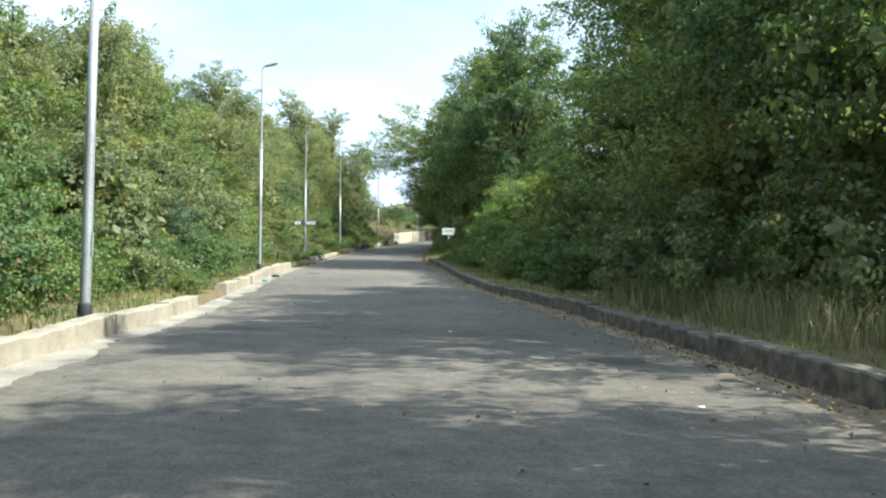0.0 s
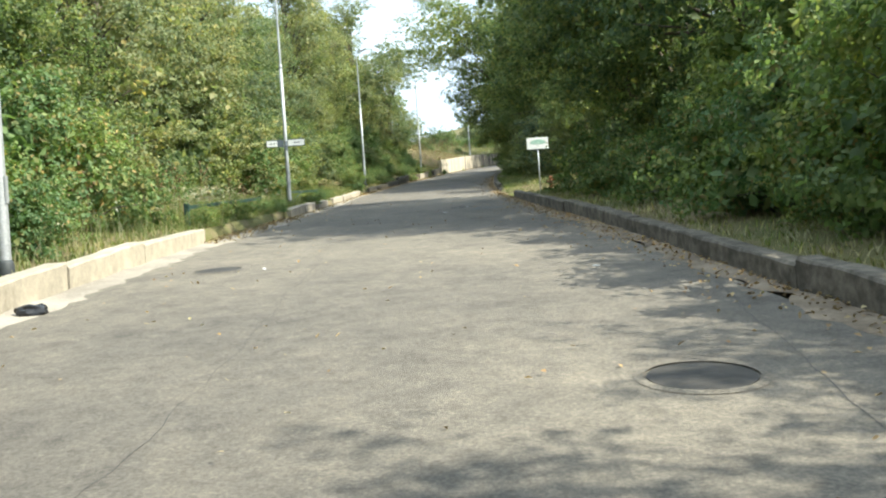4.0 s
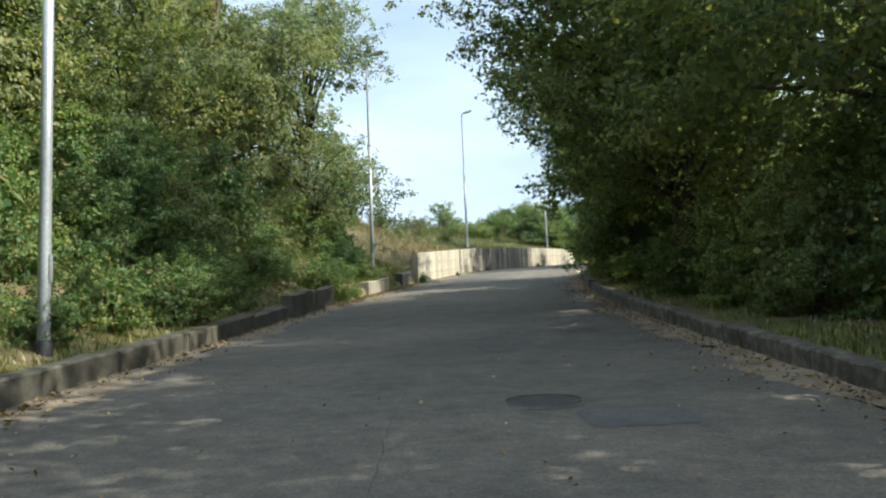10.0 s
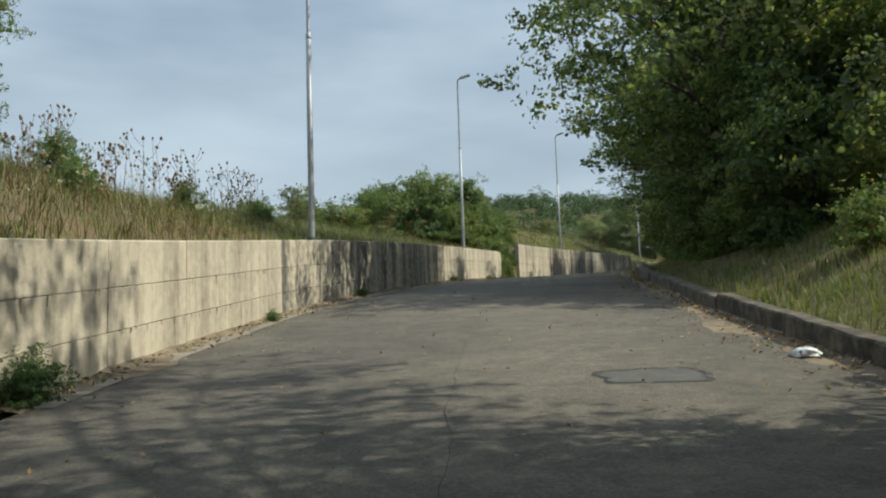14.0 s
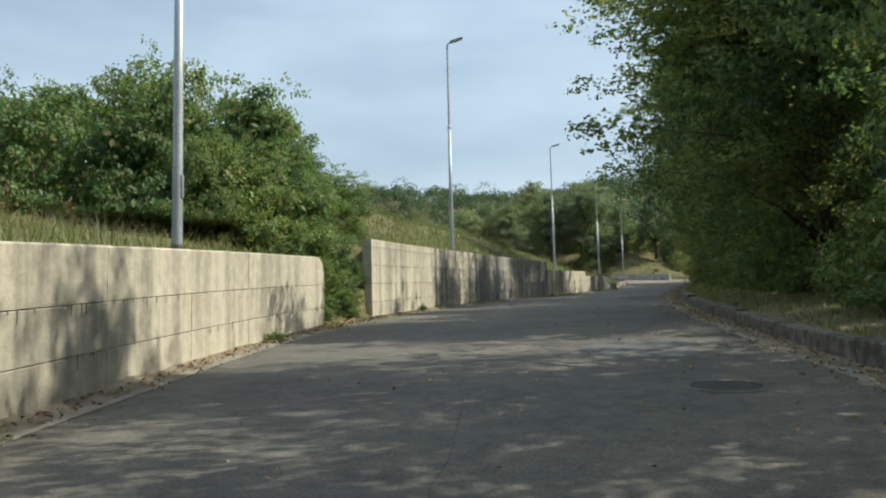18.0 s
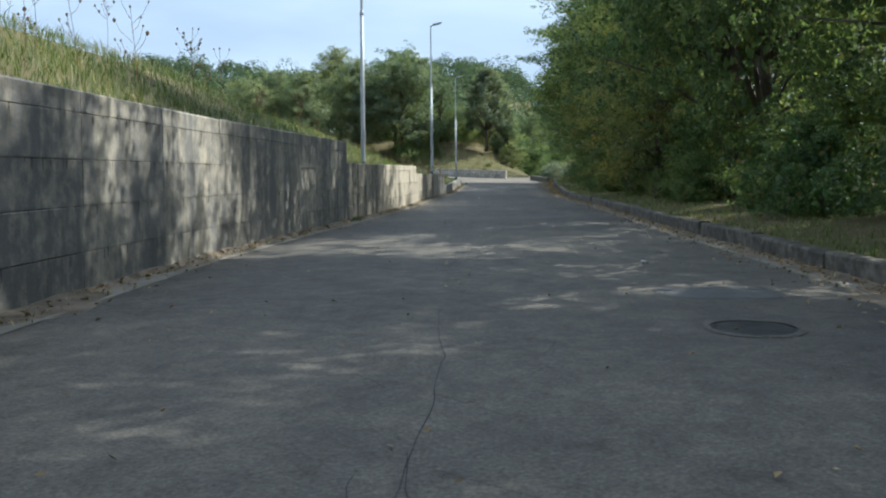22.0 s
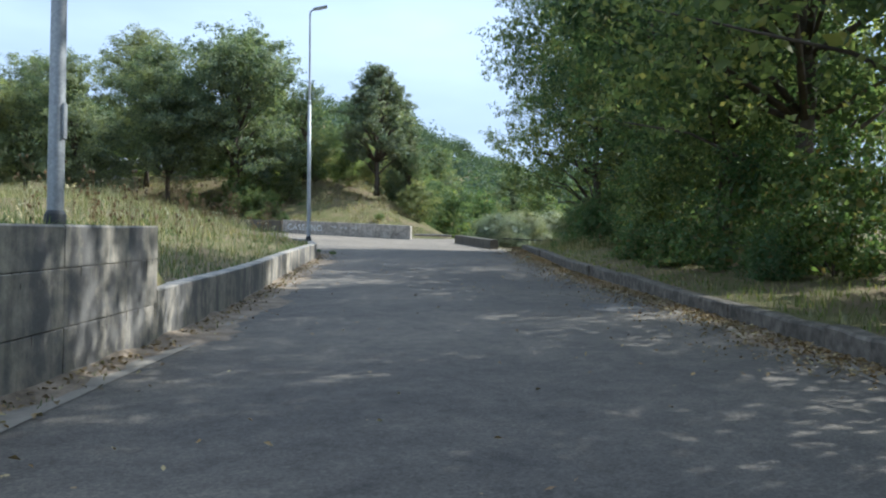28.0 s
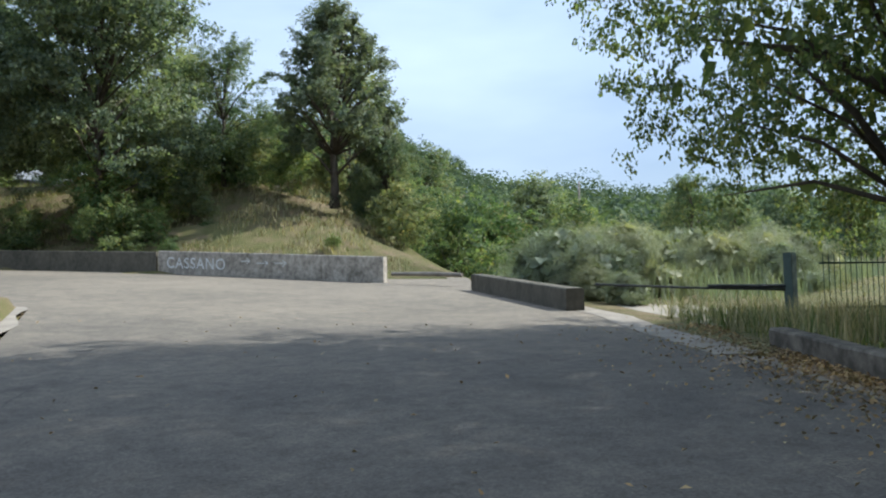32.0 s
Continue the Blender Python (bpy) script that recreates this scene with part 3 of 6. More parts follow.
def strip(name, s0, s1, step, l0, l1, cols, lift, mat, skirt=0.0):
    """A sheet that lies on the road's line between two edges, each a number or a function of s."""
    ss = np.arange(s0, s1 + step / 2, step)
    v, f = [], []
    for s in ss:
        a, b = (l(s) if callable(l) else l for l in (l0, l1))
        l = np.linspace(a, b, cols)
        h = lift + junction(s, l)
        if skirt:
            h[0] = h[-1] = lift - skirt
        v.append(at(s, l, h))
    for i in range(len(ss) - 1):
        for k in range(cols - 1):
            f.append((i * cols + k + 1, i * cols + k, (i + 1) * cols + k, (i + 1) * cols + k + 1))
    return mesh_from(name, np.concatenate(v), f, mat, smooth=True)


build_ground()
road = new("road", strip("road", -48, 270, 1.0, lambda s: edge_right(s) + 0.25, lambda s: edge_left(s) - 0.22, 16, 0.0, ASPHALT))
tagged(road, "worn grey asphalt lane, cracked, bleached at the open junction", "road", kind="structure")


# ---------- concrete: kerbs, walls, gutters ----------
def block_mesh(name, s0, s1, inner, side, thick, h0, h1, mat, h2=None, wob=0.0, seed=0, chip=0.03, step=0.8, worn_end=0.0):
    """Cast concrete along the road: inner(s) is its road face, side +1 left or -1 right, h1 and h2 its height at both ends."""
    rng = np.random.default_rng(seed)
    h2 = h1 if h2 is None else h2
    n = max(2, int(math.ceil((s1 - s0) / step)) + 1)
    v = []
    for k, s in enumerate(np.linspace(s0, s1, n)):
        u = k / (n - 1)
        top = h1 + (h2 - h1) * u + wob * noise.noise((s * 1.7, seed, 0))
        if worn_end and s > s1 - worn_end:
            top -= 0.8 * worn_end * (1 - math.sqrt(max(0.0, 1 - ((s - s1 + worn_end) / worn_end) ** 2)))
        a = float(inner(s)) + side * 0.4 * wob * noise.noise((s * 1.1, seed, 9))
        c = chip * rng.uniform(0.6, 1.6)
        for o, h in ((0, h0), (0.004, (h0 + top) / 2), (0, top - c), (c * 0.8, top), (thick - c, top), (thick, top - c), (thick, h0)):
            v.append(at(s, a + side * o, h))
    m = 7
    f = [(i * m + k, i * m + (k + 1) % m, (i + 1) * m + (k + 1) % m, (i + 1) * m + k) for i in range(n - 1) for k in range(m)]
    f += [tuple(range(m))[::-1], tuple((n - 1) * m + k for k in range(m))]
    if side < 0:
        f = [q[::-1] for q in f]
    return mesh_from(name, v, f, mat)


def kerb(name, side, runs, label):
    holder = thing(name, Matrix.Identity(4), label, "kerb", kind="structure")
    inner = edge_left if side > 0 else edge_right
    rng = random.Random(len(runs) + side)
    for k, (s0, s1, h, mat, thick) in enumerate(runs):
        n = max(1, round((s1 - s0) / 3.1))
        cuts = [s0] + [s0 + (s1 - s0) * (j + rng.uniform(-0.12, 0.12)) / n for j in range(1, n)] + [s1]
        for j, (a, b) in enumerate(zip(cuts, cuts[1:])):
            off, tip = rng.uniform(-0.03, 0.03), rng.uniform(-0.04, 0.03)
            part("kerb_stone", block_mesh("kerb_stone", a + 0.012, b - 0.012, lambda s, o=off: inner(s) + o, side, thick, -0.15, h + rng.uniform(-0.05, 0.03), mat, h + tip, wob=0.020, seed=k * 100 + j, chip=0.022, step=0.25), mat, holder)
    return holder


kerb("kerb_left", 1, [(-24, 19.4, 0.33, KERBMAT, 0.30), (24.6, 44.2, 0.36, KERBMAT, 0.30), (54.2, 59.6, 0.33, KERBMAT, 0.32), (60.8, 64.0, 0.31, KERBMAT, 0.30),
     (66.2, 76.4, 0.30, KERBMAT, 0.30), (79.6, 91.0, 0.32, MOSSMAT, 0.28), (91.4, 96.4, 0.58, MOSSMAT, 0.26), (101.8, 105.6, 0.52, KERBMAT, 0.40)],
     "broken pale concrete kerb, high and stained, with gaps")
kerb("kerb_right", -1, [(-24, 58.6, 0.29, KERBSTONE, 0.26), (68.2, 71.0, 0.14, KERBSTONE, 0.24), (71.0, 128.0, 0.27, KERBSTONE, 0.24), (128.0, 243.6, 0.28, KERBSTONE, 0.24)],
     "old stained concrete kerb along the verge, mossy and chipped")
for side, s0, s1 in ((1, 112.0, 152.6), (1, 157.0, 240.8)):
    g = new("gutter", strip("gutter", s0, s1, 1.0, lambda s: edge_left(s) - 0.42, lambda s: edge_left(s) + 0.02, 3, 0.008, GUTTER))
    tagged(g, "pale concrete gutter strip at the wall's foot", "gutter", kind="structure")
for s0, s1 in ((128.0, 243.6),):
    g = new("gutter", strip("gutter", s0, s1, 0.5, lambda s: edge_right(s) - 0.02, lambda s: edge_right(s) + 0.40 + 0.05 * noise.noise((s * 0.9, 0, 4)), 3, 0.008, GUTTER))
    tagged(g, "dusty concrete gutter strip beside the kerb", "gutter", kind="structure")


def dirt_band(side, s0, s1, mean, swing, label, seed, mat=None, heap=0.05):
    """Swept dirt at the road's edge: thick at the kerb, thin and ragged towards the road."""
    edge = edge_left if side > 0 else edge_right
    v, f, cols = [], [], 5
    ss = np.arange(s0, s1, 0.22)
    for s in ss:
        n = noise.noise((s * 0.45, seed, 0)) + 0.7 * noise.noise((s * 2.1, seed, 3)) + 0.3 * noise.noise((s * 6, seed, 6))
        w = max(0.05, mean + swing * n)
        u = np.linspace(0, 1, cols)
        h = 0.006 + heap * (1 - u) ** 2 * (0.6 + 0.6 * noise.noise((s * 1.3, seed, 8)))
        h[-1] = 0.001
        l = edge(s) - side * (u * w - 0.02)
        v += list(at(s, l, h + junction(s, l)))
    for i in range(len(ss) - 1):
        for k in range(cols - 1):
            q = (i * cols + k, i * cols + k + 1, (i + 1) * cols + k + 1, (i + 1) * cols + k)
            f.append(q if side > 0 else q[::-1])
    g = new("dirt_band", mesh_from("dirt_band", v, f, mat or DIRT, smooth=True))
    tagged(g, label, "dirt", kind="structure")


dirt_band(-1, -24, 58.4, 0.34, 0.34, "brown dirt and crumbled leaves along the kerb", 1)
dirt_band(-1, 66.2, 243.4, 0.42, 0.40, "brown dirt and crumbled leaves along the kerb", 2)
dirt_band(1, -24, 78.0, 0.42, 0.36, "pale sandy dirt along the broken kerb", 3, GRAVEL)
dirt_band(1, 78.2, 111.4, 0.42, 0.36, "brown dirt and dead leaves along the broken kerb", 5)
dirt_band(1, 216.5, 240.0, 0.62, 0.45, "thick brown leaf crumbs in the gutter", 6)
dirt_band(1, 111.8, 240.6, 0.34, 0.40, "brown dirt and dead leaves at the wall's foot", 4, heap=0.11)


def retaining_wall(name, spans, label, dark, streaked, course=0.5, bay=2.45, thick=0.26):
    """spans: s0, s1 and the top's height at both ends. Each is cast in courses and bays; the joints lie back."""
    holder = thing(name, Matrix.Identity(4), label, "wall", kind="structure")
    ties, trng = [], random.Random(len(spans))
    for q, (s0, s1, h0, h1) in enumerate(spans):
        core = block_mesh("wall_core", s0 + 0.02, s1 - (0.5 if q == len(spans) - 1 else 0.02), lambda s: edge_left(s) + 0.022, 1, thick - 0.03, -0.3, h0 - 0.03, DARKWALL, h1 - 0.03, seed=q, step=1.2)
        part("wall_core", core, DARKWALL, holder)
        n = max(1, round((s1 - s0) / bay))
        for j in range(n):
            a, b = s0 + (s1 - s0) * j / n, s0 + (s1 - s0) * (j + 1) / n
            ta, tb = h0 + (h1 - h0) * j / n, h0 + (h1 - h0) * (j + 1) / n
            # darker bays: stain plus tree shade put into the concrete's colour
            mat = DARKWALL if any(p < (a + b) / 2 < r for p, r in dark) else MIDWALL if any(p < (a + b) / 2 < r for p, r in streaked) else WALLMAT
            levels = [-0.2]
            while levels[-1] < min(ta, tb) - course * 0.6 and len(levels) < 6:
                levels.append(max(levels[-1], 0) + course if levels[-1] > 0 else course * 0.92)
            levels = [x for x in levels if x < min(ta, tb) - 0.18]
            for k, lo in enumerate(levels):
                last = k == len(levels) - 1
                ha, hb = (ta, tb) if last else (levels[k + 1] - 0.012, levels[k + 1] - 0.012)
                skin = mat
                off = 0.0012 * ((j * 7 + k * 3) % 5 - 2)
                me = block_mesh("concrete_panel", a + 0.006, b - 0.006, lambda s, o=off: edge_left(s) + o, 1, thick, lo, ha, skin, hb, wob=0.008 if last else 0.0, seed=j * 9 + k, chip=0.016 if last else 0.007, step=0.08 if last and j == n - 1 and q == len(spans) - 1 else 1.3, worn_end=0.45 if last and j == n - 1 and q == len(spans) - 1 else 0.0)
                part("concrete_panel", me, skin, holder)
                if k:
                    for _ in range(7):
                        ties.append((a + (b - a) * trng.uniform(0.04, 0.96), lo - 0.006, trng.uniform(0.03, 0.14), off))
    v, f = [], []
    for s, h, drop, off in ties:                        # dark drips under the joints
        e, w = float(edge_left(s)) + off - 0.0035, 0.007 + 0.009 * trng.random()
        i = len(v)
        v += [at(s - w, e, h), at(s + w, e, h), at(s + w * 0.5, e, h - drop), at(s - w * 0.5, e, h - drop)]
        f.append((i, i + 1, i + 2, i + 3))
    drips = part("joint_drips", mesh_from("joint_drips", v, f, MOSSMAT), MOSSMAT, holder, "dark drips below the casting joints")
    tagged(drips, "dark drips below the casting joints", kind="stuff")
    return holder


retaining_wall("retaining_wall_lower", [(111.6, 152.6, 1.50, 1.56)], "board-cast pale concrete retaining wall, streaked dark with damp and painted-in tree shade", [], [(120.8, 139)])
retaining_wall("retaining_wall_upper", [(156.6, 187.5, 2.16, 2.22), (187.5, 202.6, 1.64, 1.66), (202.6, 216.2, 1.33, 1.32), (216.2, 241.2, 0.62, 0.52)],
               "long concrete retaining wall stepping down, darkened by black runs and painted-in tree shade", [(171.4, 187.5), (212, 242)], [(164.2, 171.4), (187.5, 193), (206, 212)])
corner = thing("corner_wall", Matrix.Identity(4), "low concrete wall round the field's corner, dark panels part stain, part painted shade", "wall", kind="structure")
# first two panels dark: stain and tree shade in the colour; the rest pale
for k, (a, b) in enumerate(((241.2, 243.4), (243.4, 245.6), (245.6, 248.0), (248.0, 250.6))):
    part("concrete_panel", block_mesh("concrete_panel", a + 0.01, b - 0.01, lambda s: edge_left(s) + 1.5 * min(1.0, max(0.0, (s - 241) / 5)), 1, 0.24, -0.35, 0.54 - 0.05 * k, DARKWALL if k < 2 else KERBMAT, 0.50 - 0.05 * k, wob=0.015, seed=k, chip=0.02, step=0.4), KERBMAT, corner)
stub = thing("wall_stub", Matrix.Identity(4), "low blackened concrete wall stub before the higher wall", "wall", kind="structure")
part("stub_block", block_mesh("stub_block", 108.6, 111.5, lambda s: edge_left(s) + 0.1, 1, 0.3, -0.2, 0.62, MOSSMAT, 0.70, wob=0.03, seed=4), MOSSMAT, stub)


# ---------- street lamps ----------
LAMPS = [(12.9, 4.76, 0.30), (37.2, 4.85, 0.30), (59.1, 4.88, 0.29), (82.2, 4.90, 0.30), (104.0, 4.2, 0.50), (124.8, 4.66, 1.40), (146.3, 4.70, 1.45),
         (167.9, 4.47, 2.0), (193.5, 4.02, 1.55), (214.9, 3.55, 1.25), (239.2, 4.6, 0.50)]
POLE_H = 8.8


def lamp_parts():
    pole = tubed([(0, 0, -0.4), (0, 0, 0.0), (0, 0, 2.6), (0, 0, 5.35)], [0.080, 0.078, 0.072, 0.063], 14)
    upper = tubed([(0, 0, 5.30), (0, 0, 5.42), (0, 0, POLE_H - 0.05), (0.02, 0, POLE_H + 0.04), (0.16, 0, POLE_H + 0.13)], [0.050, 0.046, 0.034, 0.032, 0.030], 12)
    ring = tubed([(0, 0, 5.24), (0, 0, 5.28), (0, 0, 5.36), (0, 0, 5.41)], [0.064, 0.070, 0.068, 0.050], 14)
    foot = tubed([(0, 0, -0.02), (0, 0, 0.02), (0, 0, 0.17), (0, 0, 0.21)], [0.105, 0.112, 0.100, 0.080], 14)
    tilt = Matrix.Translation((0.12, 0, POLE_H + 0.11)) @ Matrix.Rotation(radians(-14), 4, "Y")
    body = boxed(0.0, -0.11, -0.035, 0.56, 0.11, 0.06, bevel=0.03)
    for v in body.verts:
        v.co.y *= 1.0 - 0.35 * max(0.0, 0.28 - v.co.x) / 0.28
        v.co.z *= 1.0 - 0.5 * max(0.0, v.co.x - 0.2) / 0.36
    body.transform(tilt)
    glass = boxed(0.14, -0.085, -0.046, 0.52, 0.085, -0.030, bevel=0.006)
    glass.transform(tilt)
    door = boxed(0.066, -0.04, 0.9, 0.086, 0.04, 1.25, bevel=0.006)
    return [("pole", pole, STEEL, True, ""), ("upper_pole", upper, STEEL, True, ""), ("collar", ring, STEEL, True, ""), ("foot_sleeve", foot, DARKSTEEL, True, "black foot sleeve"),
            ("access_door", door, STEEL, False, ""), ("lamp_housing", body, LAMPGREY, False, "flat grey lamp head"), ("lens", glass, LENS, False, "pale frosted lens")]


first_lamp = None
for k, (s, l, h) in enumerate(LAMPS):
    p = at(s, l, h)
    m = pose(*p, 0, 0, turn_at(s))
    if first_lamp is None:
        first_lamp = thing("street_lamp", m, "tall galvanised steel street lamp with a flat head", "street lamp", "lamps along the road")
        for nm, bm, mat, smooth, lab in lamp_parts():
            part(nm, bm, mat, first_lamp, lab, smooth)
    else:
        copy_thing(first_lamp, m)


# ---------- plants ----------
PLANTS = {}


def crown_lobes(rng, form, radius, low, high):
    """The big masses of a crown: middle and radius of each."""
    out = []
    n = {"wide": 20, "umbrella": 28, "egg": 80, "loose": 20, "dome": 8, "mound": 14}[form]
    for k in range(n):
        u = (k * 7 % n + rng.uniform(0, 1)) / n
        a = k * 2.399 + rng.uniform(-0.9, 0.9)
        if form == "wide":
            w, r = math.sin(math.pi * min(1.0, 0.20 + 0.76 * u)) ** 0.6, rng.uniform(0.34, 0.48)
        elif form == "umbrella":
            w, r = float(np.interp(u, [0, 0.35, 0.55, 0.8, 1], [0.30, 0.46, 0.80, 1.0, 0.7])), rng.uniform(0.26, 0.40)
        elif form == "egg":
            w, r = float(np.interp(u, [0, 0.15, 0.4, 0.7, 1], [0.62, 0.95, 1.0, 0.74, 0.22])), rng.uniform(0.17, 0.27)
        elif form == "loose":
            w, r = math.sin(math.pi * min(1.0, 0.16 + 0.80 * u)) ** 0.8 * (1.05 - 0.45 * u), rng.uniform(0.34, 0.50)
        else:
            w, r = math.sqrt(max(0.0, 1 - u * u)), rng.uniform(0.40, 0.58) if form == "dome" else rng.uniform(0.26, 0.40)
        d = radius * max(0.0, w - 0.6 * r) * rng.uniform(0.45, 1.0)
        out.append((d * math.cos(a), d * math.sin(a), low + (high - low) * (0.10 + 0.82 * u), r * radius))
    return np.array(out)


def plant_meshes(kind):
    """Trunk and crown meshes of one kind of plant, about its foot."""
    spec = dict(
        oak_a=(11, 10.5, 4.3, 1.6, 215, 215, 0.118, 0.084, OAK, "wide"), oak_b=(12, 12.0, 5.0, 2.0, 230, 225, 0.118, 0.084, OAK, "wide"),
        oak_fine=(14, 11.5, 4.8, 1.6, 360, 250, 0.082, 0.060, OAK, "wide"), oak_low=(13, 9.5, 4.4, 0.5, 215, 205, 0.118, 0.084, OAK, "wide"),
        ash_a=(21, 12.0, 4.2, 0.8, 215, 190, 0.120, 0.074, ASH, "wide"), ash_b=(22, 9.8, 4.0, 0.4, 200, 190, 0.120, 0.074, ASH, "wide"),
        back_a=(31, 14.0, 4.8, 0.6, 150, 62, 0.30, 0.20, ASH, "wide"), back_b=(32, 12.0, 4.6, 0.5, 150, 62, 0.30, 0.20, DARKOAK, "wide"),
        field_a=(15, 10.5, 4.4, 2.5, 250, 190, 0.15, 0.105, DARKOAK, "wide"), field_b=(16, 12.0, 4.8, 2.8, 270, 190, 0.15, 0.105, DARKOAK, "wide"),
        arch=(17, 12.5, 6.6, 2.2, 400, 390, 0.086, 0.063, OAK, "umbrella"),
        young_oak=(18, 8.5, 3.8, 0.7, 200, 190, 0.105, 0.072, LIGHTOAK, "wide"),
        reed=(67, 1.9, 1.8, 0.0, 110, 120, 0.26, 0.020, REED, "dome"),
        lone=(41, 9.0, 2.8, 1.5, 340, 120, 0.105, 0.070, GREYLEAF, "egg"),
        autumn=(51, 6.5, 2.4, 0.2, 130, 150, 0.075, 0.046, AUTUMN, "loose"),
        bush_a=(61, 2.6, 1.7, 0.0, 80, 105, 0.095, 0.068, BRAMBLE, "dome"), bush_b=(62, 2.0, 1.9, 0.0, 80, 105, 0.095, 0.068, BRAMBLE, "dome"),
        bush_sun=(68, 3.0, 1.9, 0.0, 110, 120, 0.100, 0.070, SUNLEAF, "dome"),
        bush_dark=(63, 3.2, 2.1, 0.0, 90, 110, 0.10, 0.07, OAK, "dome"), bramble=(64, 1.3, 1.6, 0.0, 60, 95, 0.08, 0.06, BRAMBLE, "dome"),
        mound=(66, 3.1, 3.2, -0.5, 330, 110, 0.090, 0.064, BRAMBLE, "mound"),
        bush_light=(65, 3.0, 1.9, 0.0, 85, 110, 0.10, 0.066, ASH, "dome"),
    )[kind]
    seed, height, radius, low, clumps, per, ln, wd, mat, form = spec
    rng = np.random.default_rng(seed)
    lobes = crown_lobes(rng, form, radius, low, height)
    pick = rng.choice(len(lobes), clumps, p=lobes[:, 3] ** 2 / (lobes[:, 3] ** 2).sum())
    way = unit(rng.normal(0, 1, (clumps, 3)) + [0, 0, 0.35] + 0.5 * unit(lobes[pick, :3] - [0, 0, (low + height) / 2]))
    cs = lobes[pick, :3] + way * (lobes[pick, 3] * rng.uniform(0.62, 1.05, clumps))[:, None] * [1.1, 1.1, 0.85]
    size = lobes[pick, 3] * rng.uniform(0.26, 0.46, clumps)
    # leaves stand in bunches on twigs, twigs along sprays that reach outwards
    bunch = 9
    twigs = max(4, per // bunch)
    reach = unit(way * [1, 1, 0.7] + 0.6 * unit(cs * [1, 1, 0.0] + 1e-6) + rng.normal(0, 0.35, (clumps, 3)) + [0, 0, {"egg": 1.1, "mound": -0.25}.get(form, 0.10)])
    own = np.repeat(np.arange(clumps), twigs)
    d = unit(rng.normal(0, 1, (len(own), 3)))
    u = rng.uniform(-0.95, 1.0, len(own))
    slim = 0.72 * np.sqrt(np.clip(1.15 - 0.8 * np.maximum(u, 0), 0.05, 1)) * rng.uniform(0.0, 1.0, len(own)) ** 0.5
    tip = cs[own] + reach[own] * (size[own] * 1.15 * u)[:, None] + d * (slim * size[own])[:, None] * [1.15, 1.15, 0.75]
    own = np.repeat(own, bunch)
    spread = 0.75 * ln * rng.normal(0, 1, (len(own), 3)) * [1, 1, 0.7]
    c = np.repeat(tip, bunch, 0) + spread
    d = unit(0.6 * np.repeat(d, bunch, 0) + unit(spread))
    # the dense inside of each mass: larger sprays of leaves
    deep = {"dome": 90, "mound": 150, "egg": 34, "loose": 70}.get(form, 45 if kind == "oak_fine" else 80)
    big = 2.4 * ln if form in ("dome", "mound", "loose") else max(0.27, 1.3 * ln)
    cown = np.repeat(np.arange(len(lobes)), deep)
    cd = unit(rng.normal(0, 1, (len(cown), 3)))
    cc = lobes[cown, :3] + cd * (lobes[cown, 3] * rng.uniform(0.1, 0.80, len(cown)))[:, None] * [1.1, 1.1, 0.9]
    lens = np.concatenate([np.full(len(c), ln), np.full(len(cc), big)])
    wides = np.concatenate([np.full(len(c), wd), np.full(len(cc), big * 0.7)])
    outs = np.concatenate([0.5 * d + 0.8 * way[own], cd])
    c = np.concatenate([c, cc])
    c[:, 2] = np.maximum(c[:, 2], 0.03 + 0.2 * rng.uniform(size=len(c)))
    crown = leaves_mesh("crown", mat, c, outs, lens, wides, rng)
    bm = bmesh.new()
    if form in ("dome", "mound"):
        for k in range(7):
            e = Vector(cs[k * 3]) * 0.85
            tube(bm, [(0.1 * math.cos(k), 0.1 * math.sin(k), -0.15), e * 0.5 + Vector((0, 0, 0.2)), e], [0.022, 0.016, 0.006], 5)
    else:
        base = 0.014 * height + 0.04
        pts = [Vector((0.10 * math.sin(2.1 * z + seed) * z / 4, 0.10 * math.cos(1.7 * z + seed) * z / 4, z)) for z in np.linspace(-0.3, height * 0.84, 9)]
        tube(bm, pts, [base * (1.3 if i == 0 else 1.0) * (1 - 0.86 * i / 8) for i in range(9)], 9)
        ends = [Vector(q[:3]) for q in lobes] + [Vector(q) for q in cs[:: max(1, clumps // 26)]]
        for n, e in enumerate(ends):
            z = max(0.9, min(e.z * 0.66, height * 0.72))
            i = min(7, int((z + 0.3) / (height * 0.84 + 0.3) * 8))
            a = pts[i].lerp(pts[i + 1], 0.4)
            b = a.lerp(e, 0.5) + Vector((0, 0, 0.08 * (e - a).length))
            thick = base * (0.42 if n < len(lobes) else 0.22)
            tube(bm, [a, b, e], [thick, thick * 0.6, thick * 0.2], 6)
    me = bpy.data.meshes.new("trunk")
    bm.to_mesh(me)
    bm.free()
    me.materials.append(BARK)
    me.polygons.foreach_set("use_smooth", [True] * len(me.polygons))
    return [("crown", crown), ("trunk" if form not in ("dome", "mound") else "woody_base", me)]


KIND_NAMES = dict(oak=("oak_tree", "tree"), arch=("oak_tree", "tree"), young=("oak_tree", "tree"), ash=("broadleaf_tree", "tree"), back=("broadleaf_tree", "tree"), lone=("broadleaf_tree", "tree"),
                  autumn=("yellowing_tree", "tree"), bush=("bush", "bush"), field=("spreading_tree", "tree"), reed=("reed_clump", "reeds"), mound=("bramble", "bush"), bramble=("bramble", "bush"))


